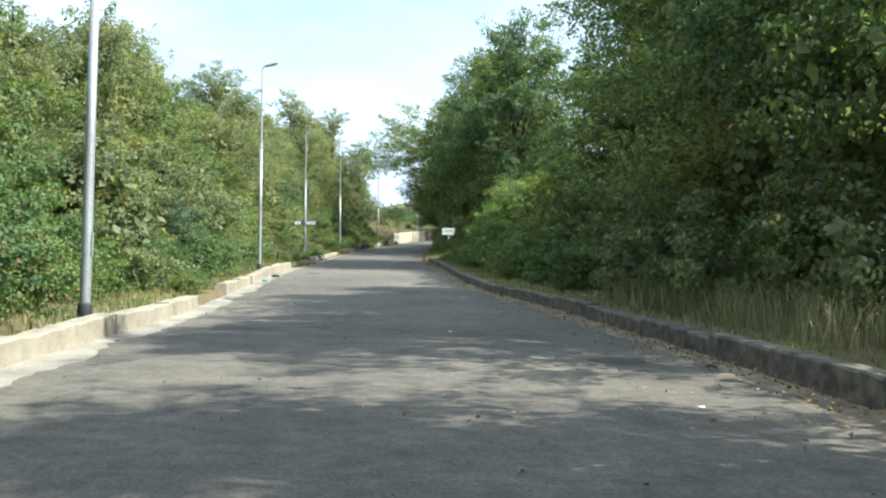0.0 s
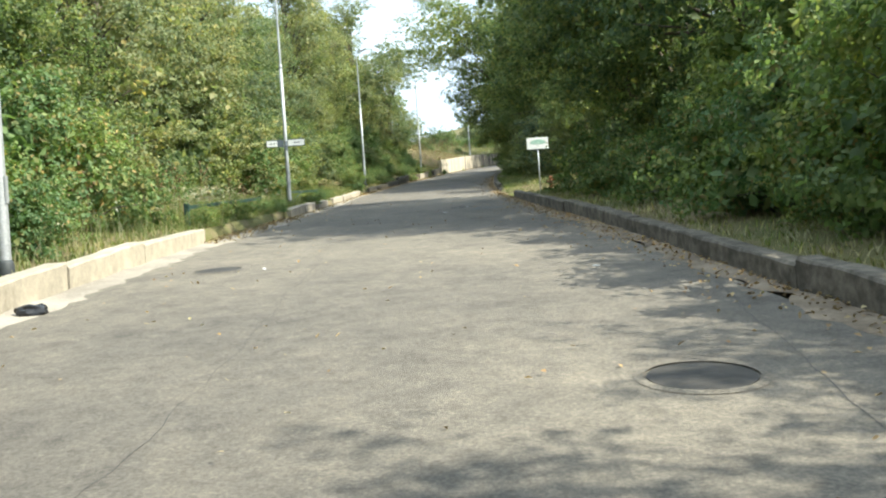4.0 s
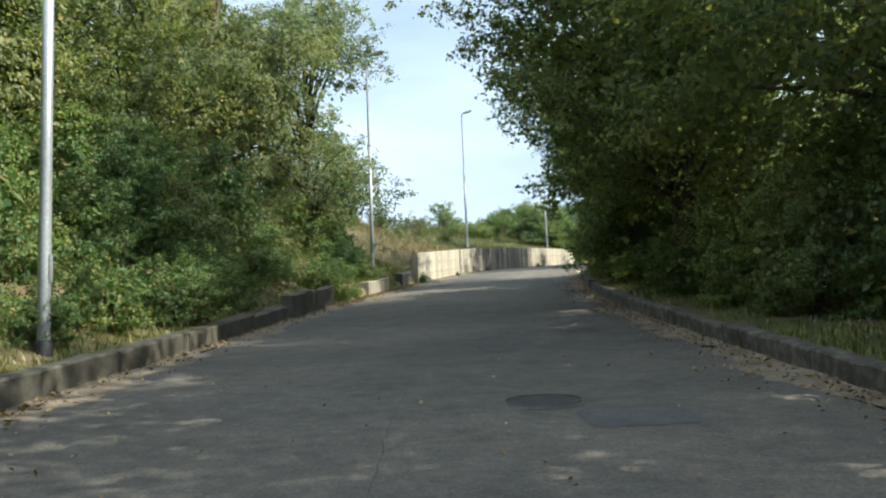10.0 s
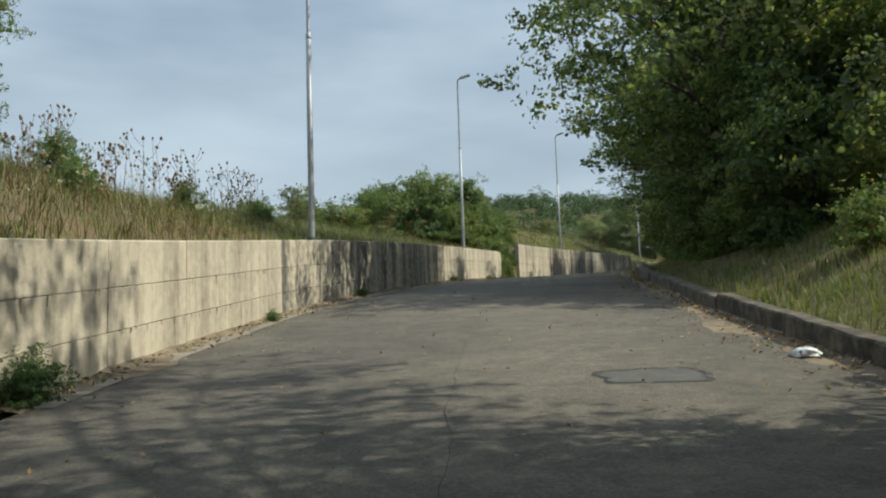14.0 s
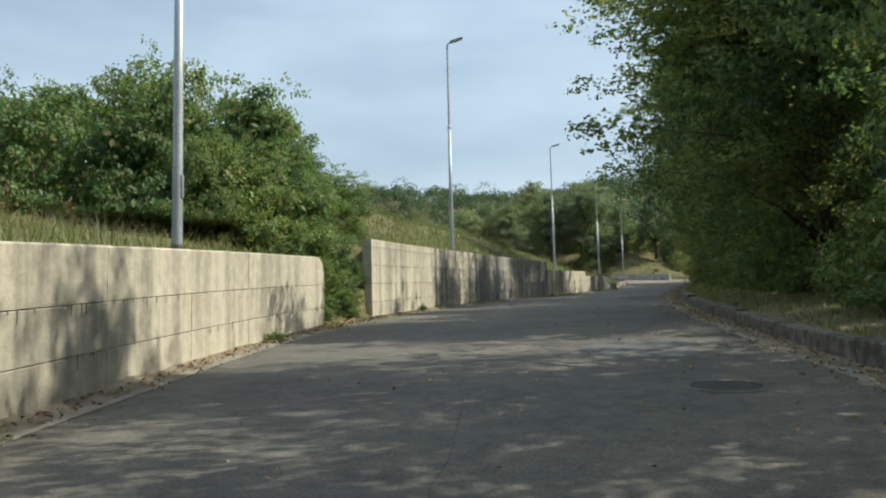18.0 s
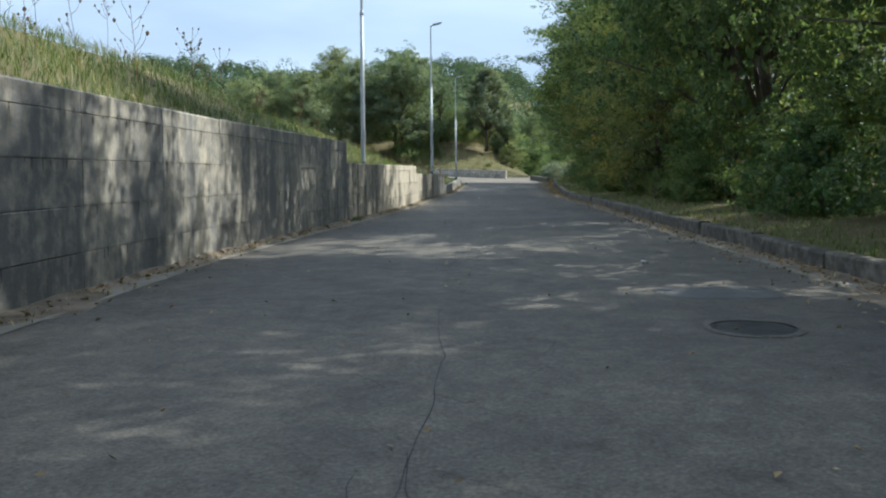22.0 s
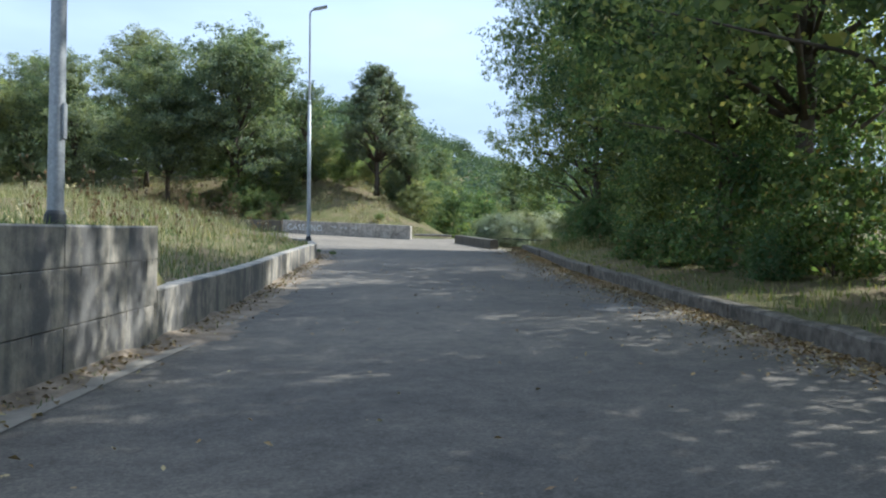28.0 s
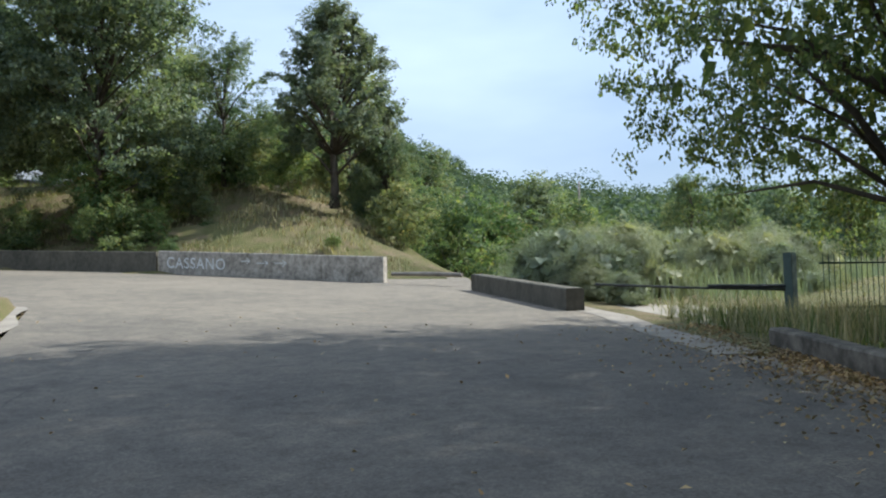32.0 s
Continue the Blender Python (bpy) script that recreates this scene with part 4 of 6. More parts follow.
def plant(kind, s, l, label, scale=1.0, tall=None, turn=None, group="", sink=0.0):
    if kind not in PLANTS:
        PLANTS[kind] = plant_meshes(kind)
    nm, cat = KIND_NAMES[kind.split("_")[0]]
    p = ground_at(s, l, -0.03 - sink)
    turn = (s * 47 + l * 91) % 360 if turn is None else turn
    t = thing(nm, pose(*p, 0, 0, turn) @ Matrix.Diagonal((scale, scale, tall or scale, 1)), label, cat, group)
    for pn, me in PLANTS[kind]:
        o = part(pn, me, None, t)
        if pn == "woody_base":
            tagged(o, kind="stuff")
    return t


# ---------- vegetation, stretch by stretch ----------
prng = random.Random(7)
RIGHT_LABEL = "dark green oak overhanging the road, dense crown"
LEFT_LABEL = "sunlit broadleaf tree in the roadside thicket"
BACK_LABEL = "tall broadleaf tree at the back of the wood"


def row(kinds, s0, s1, step, near, far, side, label, low=0.85, high=1.08, group="", skip=(), sink=0.0):
    """Plants every so often along a stretch, near to far metres off the road's edge."""
    prng = random.Random(int(s0 * 31 + step * 70 + near * 13) + side)
    s = s0
    while s < s1:
        q = s + prng.uniform(-0.3, 0.3) * step
        if not any(a < q < b for a, b in skip):
            e = float(edge_left(q)) if side > 0 else float(edge_right(q))
            k = prng.uniform(low, high)
            plant(prng.choice(kinds), q, e + side * prng.uniform(near, far), label, k, k * prng.uniform(0.9, 1.12), prng.uniform(0, 360), group, sink)
        s += step


# right: the overhanging row, the wood behind it and the bushes at its foot
row(["oak_a", "oak_b", "oak_a", "oak_low"], -12, 15, 5.0, 3.8, 5.0, -1, RIGHT_LABEL, 0.95, 1.12, "oaks along the road")
for q, l, kind, k in ((16.5, -8.0, "oak_b", 0.95), (20.6, -8.4, "oak_b", 0.98), (25.0, -8.6, "oak_a", 1.0), (29.0, -10.5, "oak_low", 0.9)):
    plant(kind, q, l, RIGHT_LABEL, k, k * 0.84, group="oaks along the road")
row(["oak_a", "oak_b"], 44, 57, 4.8, 3.2, 4.0, -1, RIGHT_LABEL, 1.05, 1.18, "oaks along the road")
for q, l, kind, k in ((91.0, -5.0, "arch", 1.36), (80.0, -9.8, "oak_b", 1.28), (85.0, -7.8, "oak_a", 1.3), (95.5, -7.0, "oak_b", 0.86), (99.6, -6.0, "oak_low", 0.86), (107.6, -5.9, "arch", 0.98), (127.6, -5.9, "oak_b", 1.28), (130.5, -8.0, "oak_a", 1.12)):
    plant(kind, q, l, RIGHT_LABEL, k, k * (0.96 if kind == "arch" and q < 100 else 1.0 if 104 < q < 121 else 0.84 if q < 104 else 0.88), group="oaks along the road")
row(["oak_a", "oak_b", "oak_low", "oak_b"], 133.0, 142, 5.2, 3.2, 4.3, -1, RIGHT_LABEL, 1.0, 1.16, "oaks along the road")
row(["oak_a", "oak_low"], 145.5, 174, 6.4, 3.8, 4.6, -1, RIGHT_LABEL, 0.94, 1.05, "oaks along the road")
row(["oak_a", "oak_b"], 175.5, 184, 4.8, 3.6, 4.4, -1, RIGHT_LABEL, 0.98, 1.12, "oaks along the road")
row(["oak_a", "oak_b", "oak_b"], 211.5, 231.5, 5.6, 3.4, 4.4, -1, RIGHT_LABEL, 1.12, 1.25, "oaks along the road")
row(["back_a", "back_b"], -14, 80, 7.5, 10.5, 14, -1, BACK_LABEL, 0.52, 0.62, "wood beside the road", skip=((27, 46), (52, 80)))
row(["back_b"], 27, 47, 4.5, 17, 20, -1, BACK_LABEL, 0.6, 0.7, "wood beside the road")
row(["back_a", "back_b"], 82, 128, 5.5, 9.0, 12, -1, BACK_LABEL, 0.62, 0.7, "wood beside the road", skip=((103, 122),))
row(["back_b"], 105, 122, 4.6, 11.5, 13, -1, BACK_LABEL, 0.42, 0.48, "wood beside the road")
row(["back_a", "back_b"], 130, 214, 9.5, 10.5, 13.5, -1, BACK_LABEL, 0.55, 0.68, "wood beside the road")
row(["bush_dark", "bush_a", "bush_dark", "bush_light"], -10, 56, 2.9, 2.5, 3.8, -1, "dark leafy bush under the roadside oaks", 0.8, 1.15, "bushes under the oaks", skip=((30.5, 43.5),))
row(["bush_dark", "bush_dark", "bush_a"], 80, 242, 3.3, 2.8, 4.2, -1, "dark leafy bush under the roadside oaks", 0.75, 1.1, "bushes under the oaks", skip=((103, 121),))
row(["bramble", "bramble", "bush_b"], -8, 56, 3.4, 1.7, 2.4, -1, "low bramble at the verge", 0.55, 0.9, "brambles on the verge")
row(["bramble", "bush_dark", "bramble"], 82, 104, 2.0, 1.3, 2.3, -1, "low dark bramble under the roadside oaks", 0.6, 0.85, "brambles on the verge")
row(["bramble", "bush_b"], 86, 240, 5.2, 1.9, 2.7, -1, "low bramble at the verge", 0.5, 0.85, "brambles on the verge")
for q, l, k in ((96.5, -6.2, 1.2), (99.0, -6.0, 1.25), (101.5, -6.2, 1.3), (104.0, -6.0, 1.25), (106.4, -5.8, 1.2), (108.4, -6.2, 1.1), (103.0, -8.2, 1.5), (107.0, -8.4, 1.5), (122.0, -8.6, 1.4), (124.4, -7.2, 1.4), (127.0, -7.0, 1.35), (129.5, -6.6, 1.2)):
    plant("bush_dark", q, l, "dark leafy bush under the roadside oaks", k, group="bushes under the oaks")
# sun on these bushes is in the leaf colour of bush_sun
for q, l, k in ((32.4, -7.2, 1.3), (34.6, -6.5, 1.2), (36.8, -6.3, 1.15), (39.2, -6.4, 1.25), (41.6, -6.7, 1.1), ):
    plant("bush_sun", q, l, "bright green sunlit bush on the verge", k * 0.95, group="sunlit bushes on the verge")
for q, l, k in ((32.0, -15.0, 0.95), (36.0, -15.8, 1.0), (40.0, -15.4, 0.95)):
    plant("oak_a", q, l, RIGHT_LABEL, k, group="oaks along the road")
for q, l, k in ((198.6, -6.9, 1.3), (201.8, -6.6, 1.45), (205.2, -6.9, 1.4), (208.4, -7.3, 1.3), (200.6, -9.2, 1.6), (204.4, -9.6, 1.6), (195.6, -6.4, 1.0)):
    plant("autumn", q, l, "slender yellowing tree at the verge", k, group="yellowing trees")
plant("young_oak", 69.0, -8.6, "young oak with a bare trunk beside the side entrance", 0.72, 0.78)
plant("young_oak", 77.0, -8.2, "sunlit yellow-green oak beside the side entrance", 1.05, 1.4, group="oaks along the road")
for q, l, k in ((70.4, -7.6, 1.05), (72.6, -7.2, 1.2), (74.8, -7.0, 1.15), (77.2, -6.8, 1.2), (73.5, -8.8, 1.4), (79.0, -6.4, 1.0)):
    plant("bush_light", q, l, "sunlit leafy bush beside the side entrance", k, group="bushes under the oaks")
for q, l in ((153.5, -6.5),):
    plant("oak_b", q, l, RIGHT_LABEL, 1.0, 0.68, group="oaks along the road")
for q, l, k in ((169.4, -7.4, 1.16),):
    plant("oak_a", q, l, RIGHT_LABEL, 0.95, k, group="oaks along the road")
for q, l, k in ((186.2, -7.4, 1.32), (190.6, -7.8, 1.36), (195.0, -9.4, 1.3), (205.0, -15.5, 0.8)):
    plant("oak_b", q, l, RIGHT_LABEL, 1.05, k, group="oaks along the road")
plant("oak_b", 57.2, -8.8, RIGHT_LABEL, 1.12, group="oaks along the road")
for q, l, kind, k in ((236.8, -10.6, "oak_fine", 0.85), (241.0, -9.6, "oak_fine", 1.0), (245.8, -8.8, "oak_fine", 1.14), (247.0, -8.1, "oak_fine", 1.05), (250.5, -13.2, "oak_b", 1.05), (243.0, -14.5, "oak_b", 1.1)):
    plant(kind, q, l, "large oak beside the road, branches hanging over it", k, k * (1.3 if kind == "oak_fine" else 0.85), group="oaks along the road")
# left: thicket up to the walls
row(["ash_a", "ash_b", "oak_low"], -8, 22, 4.4, 6.6, 8.4, 1, LEFT_LABEL, 0.92, 1.08, "thicket trees")
row(["ash_a", "ash_b", "oak_low"], 23, 35, 4.4, 6.2, 8.0, 1, LEFT_LABEL, 0.78, 0.94, "thicket trees")
row(["ash_a", "ash_b", "oak_low"], 35, 62, 4.2, 5.4, 7.4, 1, LEFT_LABEL, 0.85, 1.0, "thicket trees")
row(["ash_a", "ash_b", "oak_low"], 62, 105, 4.2, 5.4, 7.4, 1, LEFT_LABEL, 0.85, 1.08, "thicket trees")
row(["back_a", "back_b", "back_a"], -14, 100, 6.4, 11.5, 16.5, 1, BACK_LABEL, 0.66, 0.84, "thicket trees")
row(["bush_light", "bush_a", "bush_b", "bush_a"], -8, 46, 2.4, 2.6, 4.2, 1, "bramble and bush hedge behind the kerb", 0.8, 1.25, "hedge bushes")
row(["bush_a", "bush_dark", "bush_a"], 46, 82, 2.6, 6.0, 7.6, 1, "leafy bush at the edge of the meadow strip", 0.8, 1.2, "hedge bushes")
row(["bush_a", "bush_light", "bush_a"], 82, 106, 2.4, 1.6, 3.2, 1, "leafy bush on the shaded bank", 0.5, 0.85, "bank bushes")
row(["bush_a", "bush_light", "bush_dark"], -8, 104, 2.7, 6.2, 8.6, 1, "leafy undergrowth inside the thicket", 1.15, 1.6, "thicket undergrowth")
row(["bramble"], -8, 44, 2.6, 1.3, 2.2, 1, "low bramble at the verge", 0.55, 0.95, "brambles on the verge")
row(["bramble", "bush_b"], 46, 80, 2.3, 4.2, 5.6, 1, "low bramble at the edge of the meadow strip", 0.6, 0.9, "brambles on the verge")
row(["bramble"], 80, 111, 1.3, 0.6, 1.4, 1, "low bramble on the bank", 0.45, 0.75, "brambles on the bank", skip=((90.6, 97.2), (105.4, 110.0)))
row(["bramble"], 91, 97, 1.3, 1.3, 1.9, 1, "low bramble on the bank", 0.45, 0.65, "brambles on the bank")
row(["bramble", "bush_b"], 109, 128, 2.6, 2.0, 5.5, 1, "low green bramble among the dry weeds", 0.25, 0.45, "brambles on the bank")
for q, l, k in ((240.2, -6.4, 0.55), (241.8, -6.0, 0.5), (243.0, -6.8, 0.6), (243.2, -8.6, 0.8)):
    plant("bush_light", q, l, "leafy bush with dry grass under the large oak", k, group="bushes under the large oak")
row(["bush_a", "bush_dark", "bush_a"], 82, 101, 1.9, 2.8, 5.0, 1, "leafy bush on the shaded bank", 0.6, 0.95, "bank bushes")
for q, l, k in ((110.5, 10.0, 1.0), (113.0, 11.5, 1.1), (109.4, 8.6, 0.8)):
    plant("bush_light", q, l, "leafy bush at the end of the thicket", k, group="bank bushes")
plant("young_oak", 122.0, 12.4, "small round tree on the bank above the wall", 0.55, 0.66)
plant("young_oak", 119.0, 10.0, "slim sapling among the dry weeds", 0.2, 0.3)
plant("ash_a", 101.0, 9.2, "tall broadleaf tree above the end of the thicket", 1.1, 1.15)
plant("ash_b", 106.5, 11.8, "tall broadleaf tree above the end of the thicket", 1.0)
plant("ash_a", 106.5, 7.5, "tall broadleaf tree at the end of the thicket", 1.05, 0.95)
for q, l, k in ((106.0, 6.2, 0.6), (107.4, 7.0, 0.6), (109.0, 7.0, 0.4), (110.6, 8.2, 0.45), (108.2, 9.0, 0.8), (112.4, 10.2, 0.6)):
    plant("bush_a", q, l, "bramble and weeds on the broken bank", k, group="bank bushes")
# the bramble mound and the gap between the walls
for q, l, k, t in ((155.2, 8.8, 1.05, 1.62), (152.0, 10.6, 1.05, 1.18), (158.2, 8.6, 0.95, 1.02), (161.2, 7.9, 0.75, 0.60), (156.2, 12.0, 1.1, 1.15), (149.5, 13.0, 0.95, 0.72), (154.2, 7.6, 0.6, 0.9), (157.0, 7.4, 0.55, 0.62), (147.0, 15.0, 0.9, 0.55)):
    plant("mound", q, l, "large bramble mound on the bank above the wall", k, t, group="bramble mound")
for q, l, k in ((154.9, 5.0, 0.36), (155.7, 4.9, 0.34), (156.2, 5.3, 0.5), (155.3, 5.6, 0.55), (154.3, 5.7, 0.5), (153.4, 5.9, 0.42), (154.8, 6.4, 0.8), (156.0, 6.4, 0.85), (153.6, 6.8, 0.7), (155.2, 7.3, 1.0), (156.4, 4.7, 0.22), (155.2, 4.55, 0.2)):
    plant("bush_a", q, l, "bramble filling the gap between the walls", k, k * 1.05, group="bramble mound")
for q, l, k in ((153.2, 5.2, 0.35), (154.2, 4.9, 0.3), (153.8, 4.7, 0.22)):
    plant("bramble", q, l, "low bramble and weeds in the gap", k, group="bramble mound")
row(["bush_a", "bush_b", "bramble"], 157.5, 161.5, 2.1, 1.4, 2.4, 1, "bramble spilling down the bank above the wall", 0.4, 0.6, "bramble mound")
for q, l, k in ((150, 34, 1.4), (158, 36, 1.2), (166, 30, 1.1), (176, 26, 1.0), (146, 42, 1.5), (184, 26, 1.0), (172, 38, 1.5)):
    plant("bush_dark", q, l, "dark bush on the far side of the grass bank", k * 1.1)
# beyond: the group at the field's far side, the single tree, the bushes behind the junction
for q, l, kind, k in ((275, 15, "field_a", 1.25), (277, 21, "field_b", 1.0), (273, 27, "field_b", 0.95), (280, 16.5, "field_b", 0.95), (270, 34, "field_a", 1.0), (278, 33, "field_b", 0.95), (266, 42, "field_a", 1.0), (284, 25, "field_b", 1.0), (282, 10.5, "ash_b", 0.75), (262, 50, "field_b", 0.9), (290, 15, "ash_a", 0.8)):
    plant(kind, q, l, "dark spreading tree at the edge of the field", k * 1.05, k * 1.08, group="field trees")
plant("ash_b", 279.6, 1.2, "light green young tree beside the single upright tree", 0.55, 0.62)
plant("lone", 279.0, 4.0, "single upright tree on the yellow bank", 1.42, 1.2)
plant("lone", 280.2, 1.5, "slim upright stem beside the single tree", 0.62, 0.86)
for q, l, kind, k in ((277, 0.5, "bush_light", 1.0), (281, -2.5, "bush_dark", 1.4), (286, 0.0, "bush_dark", 1.5), (290, -6, "bush_a", 1.7), (288, 8, "bush_dark", 1.6), (296, -12, "bush_dark", 1.8), (283, 9.5, "bush_light", 1.1), (283, 12, "bush_a", 1.3), (300, 2, "bush_dark", 2.0), (275, 15, "bush_a", 1.2)):
    plant(kind, q, l, "leafy bush behind the junction", k, group="bushes behind the junction")
for q, l, kind, k in ((273.6, 12.2, "bush_a", 0.7), (277.4, 11.0, "bush_light", 0.7), (281.4, 9.4, "bush_dark", 0.9), (282.0, 6.6, "bush_dark", 0.8), (281.0, 4.6, "bush_light", 0.6), (280.4, 2.4, "bush_dark", 0.6),
                      (272.0, 10.8, "bramble", 0.4), (275.6, 9.8, "bramble", 0.35), (271.0, 3.4, "bramble", 0.3)):
    plant(kind, q, l, "rough bush on the yellow bank", k, group="bushes on the yellow bank")
for q, l, k in ((272.5, 13.5, 0.8), (275.0, 18.5, 0.7), (277.5, 14.0, 1.2), (279, 36, 1.4), (288, 20, 1.3), (290, 28, 1.4)):
    plant("bush_dark", q, l, "dark bush under the field trees", k, group="bushes under the field trees")
for k in range(34):
    q, l = prng.uniform(295, 345), prng.uniform(-95, 75)
    plant(prng.choice(["back_a", "back_b", "back_b"]), q, l, "tree at the foot of the wooded hill", prng.uniform(0.55, 0.85), group="trees at the foot of the hill")
for k in range(16):
    q, l = prng.uniform(236, 300), prng.uniform(-75, -30)
    plant(prng.choice(["back_a", "back_b"]), q, l, "tree in the wood beyond the reeds", prng.uniform(0.52, 0.72), group="wood beyond the reeds")
for k in range(18):
    q, l = prng.uniform(150, 240), prng.uniform(48, 90)
    plant(prng.choice(["back_a", "back_b"]), q, l, "tree in the wood beyond the field", prng.uniform(0.5, 1.05), group="wood beyond the field")
for q, l, kind, k in ((67.0, 7.0, "bush_a", 1.2), (69.4, 6.6, "bush_light", 1.05), (71.6, 7.2, "bush_a", 1.35), (73.8, 6.6, "bush_dark", 1.05), (76.0, 7.0, "bush_a", 1.25), (78.4, 6.4, "bush_light", 1.05), (70.4, 9.0, "bush_dark", 1.45), (75.0, 9.2, "bush_dark", 1.5)):
    plant(kind, q, l + 1.7, "leafy bush at the foot of the thicket trees", k, group="thicket undergrowth")


def hill_wood():
    """The woods on the hill: thousands of small crowns of large leaves."""
    rng = np.random.default_rng(5)
    n = 3400
    s, l = rng.uniform(318, 640, n), rng.uniform(-215, 225, n)
    c = ground_at(s, l)
    per = 96
    big = rng.uniform(2.2, 4.2, n) * np.where(rng.uniform(size=n) < 0.12, 1.5, 1.0)
    own = np.repeat(np.arange(n), per)
    d = unit(rng.normal(0, 1, (n * per, 3)))
    d[:, 2] = np.abs(d[:, 2]) * 1.1 - 0.25
    p = c[own] + d * (big[own] * rng.uniform(0.75, 1.08, n * per))[:, None] * [1, 1, 1.15] + np.stack([0 * s, 0 * s, big * 0.8 + rng.uniform(0.4, 3.2, n)], 1)[own]
    ob = new("hill_wood", leaves_mesh("hill_wood", WOODS, p, d * 1.8, 0.85, 0.68, rng, 0.1, 0.3))
    tagged(ob, "dense green woods covering the far hill", "woods", kind="stuff")


hill_wood()


# ---------- grass, stalks, litter ----------
def blades(name, mat, label, s, l, tall, rng, lean=0.45, wide=0.012):
    n = len(s)
    p = ground_at(s, l, -0.02)
    a = rng.uniform(0, math.tau, n)
    side = np.stack([np.cos(a), np.sin(a), 0 * a], 1)
    h = tall * rng.uniform(0.45, 1.25, n)
    bend = np.stack([np.cos(a + 1.57), np.sin(a + 1.57), 0 * a], 1) * (h * lean * rng.uniform(0.1, 1.0, n))[:, None]
    w = (wide * rng.uniform(0.6, 1.4, n))[:, None]
    up = np.stack([0 * h, 0 * h, h], 1)
    v = np.stack([p - side * w, p + side * w, p + bend * 0.35 + up * 0.6 + side * w * 0.7, p + bend * 0.35 + up * 0.6 - side * w * 0.7, p + bend + up], 1).reshape(-1, 3)
    k = np.arange(n)[:, None] * 5
    tri = np.concatenate([k, k + 1, k + 2, k, k + 2, k + 3, k + 3, k + 2, k + 4], 1).reshape(-1)
    ob = new(name, raw_mesh(name, v, tri, 3, mat))
    return tagged(ob, label, "grass", kind="stuff")


def scatter(rng, n, s0, s1, near, far, side, power=1.0):
    """Places on the verge, in tufts."""
    s = rng.uniform(s0, s1, n)
    tuft = rng.integers(0, max(2, n // 9), n)
    s = np.where(rng.uniform(size=n) < 0.6, rng.uniform(s0, s1, n)[tuft] + rng.normal(0, 0.07, n), s)
    e = edge_left(s) if side > 0 else edge_right(s)
    u = np.where(rng.uniform(size=n) < 0.6, rng.uniform(0, 1, n)[tuft] ** power, rng.uniform(0, 1, n) ** power)
    return s, e + side * np.maximum(near, near + (far - near) * u + rng.normal(0, 0.06, n))


grng = np.random.default_rng(3)
s, l = scatter(grng, 3200, 8, 18, 0.7, 2.4, -1, 1.0)
blades("tall_verge_grass", STRAW, "tall yellow sunlit grass behind the kerb", s, l, 0.62, grng, 0.8, 0.006)
s, l = scatter(grng, 5000, 26, 62, 0.5, 4.2, 1, 0.9)
blades("tall_weeds", BLADE, "tall green weeds behind the kerb", s, l, 0.34, grng, 1.0, 0.006)
s, l = scatter(grng, 2600, 30, 62, 0.5, 4.2, 1, 0.9)
blades("tall_weeds", STRAW, "tall brown dry weeds behind the kerb", s, l, 0.48, grng, 0.7, 0.005)
s, l = scatter(grng, 6000, 20, 56, 0.24, 2.2, -1, 1.0)
blades("dry_verge_grass", STRAW, "pale dry grass on the sunlit verge", s, l, 0.10, grng, 1.3, 0.009)
s, l = scatter(grng, 20000, -10, 108, 0.32, 3.0, 1, 1.2)
blades("verge_grass", BLADE, "rough green grass on the verge behind the kerb", s, l, 0.16, grng, 1.1, 0.009)
s, l = scatter(grng, 26000, 44, 80, 0.35, 7.0, 1)
blades("meadow_grass", BLADE, "tall green weeds and grass on the meadow strip", s, l, 0.24, grng, 1.4, 0.008)
s, l = scatter(grng, 26000, -10, 243, 0.30, 3.2, -1, 1.3)
blades("verge_grass", BLADE, "rough shaded grass on the verge behind the kerb", s, l, 0.13, grng, 1.1, 0.009)
s, l = scatter(grng, 5000, -10, 243, 0.26, 1.6, -1, 1.2)
blades("dry_verge_grass", STRAW, "dry yellow grass at the kerb", s, l, 0.15, grng, 1.0, 0.008)
s, l = scatter(grng, 8000, -10, 108, 0.32, 1.7, 1, 1.2)
blades("dry_verge_grass", STRAW, "dry yellow grass at the kerb", s, l, 0.15, grng, 1.0, 0.008)
s, l = scatter(grng, 10500, 111, 216, 0.9, 9.0, 1, 1.2)
blades("bank_grass", STRAW, "tall dry grass on the bank above the wall", s, l, 0.36, grng, 1.7, 0.005)
s, l = scatter(grng, 26000, 157, 216, 0.25, 8.0, 1, 1.2)
blades("bank_weeds", BLADE, "green grass on the steep bank above the wall", s, l, 0.22, grng, 1.4, 0.007)
s, l = scatter(grng, 24000, 111, 216, 0.22, 9.0, 1, 1.4)
blades("bank_grass", BLADE, "green grass and weeds on the bank above the wall", s, l, 0.22, grng, 1.2, 0.008)
s, l = scatter(grng, 9000, 103, 123, 0.3, 6.5, -1, 1.0)
blades("bank_grass", BLADE, "rough grass on the bank below the oaks", s, l, 0.26, grng, 1.0, 0.009)
s, l = scatter(grng, 5000, 103, 123, 0.3, 6.5, -1, 1.0)
blades("bank_grass", STRAW, "dry grass on the bank below the oaks", s, l, 0.26, grng, 1.0, 0.007)
s, l = scatter(grng, 16000, 63, 82, 0.25, 6.0, -1, 1.1)
blades("verge_grass", BLADE, "rough green grass beside the side entrance", s, l, 0.15, grng, 1.2, 0.009)
s, l = scatter(grng, 4500, 63, 82, 0.25, 6.0, -1, 1.0)
blades("dry_verge_grass", STRAW, "dry yellow grass beside the side entrance", s, l, 0.13, grng, 1.2, 0.008)
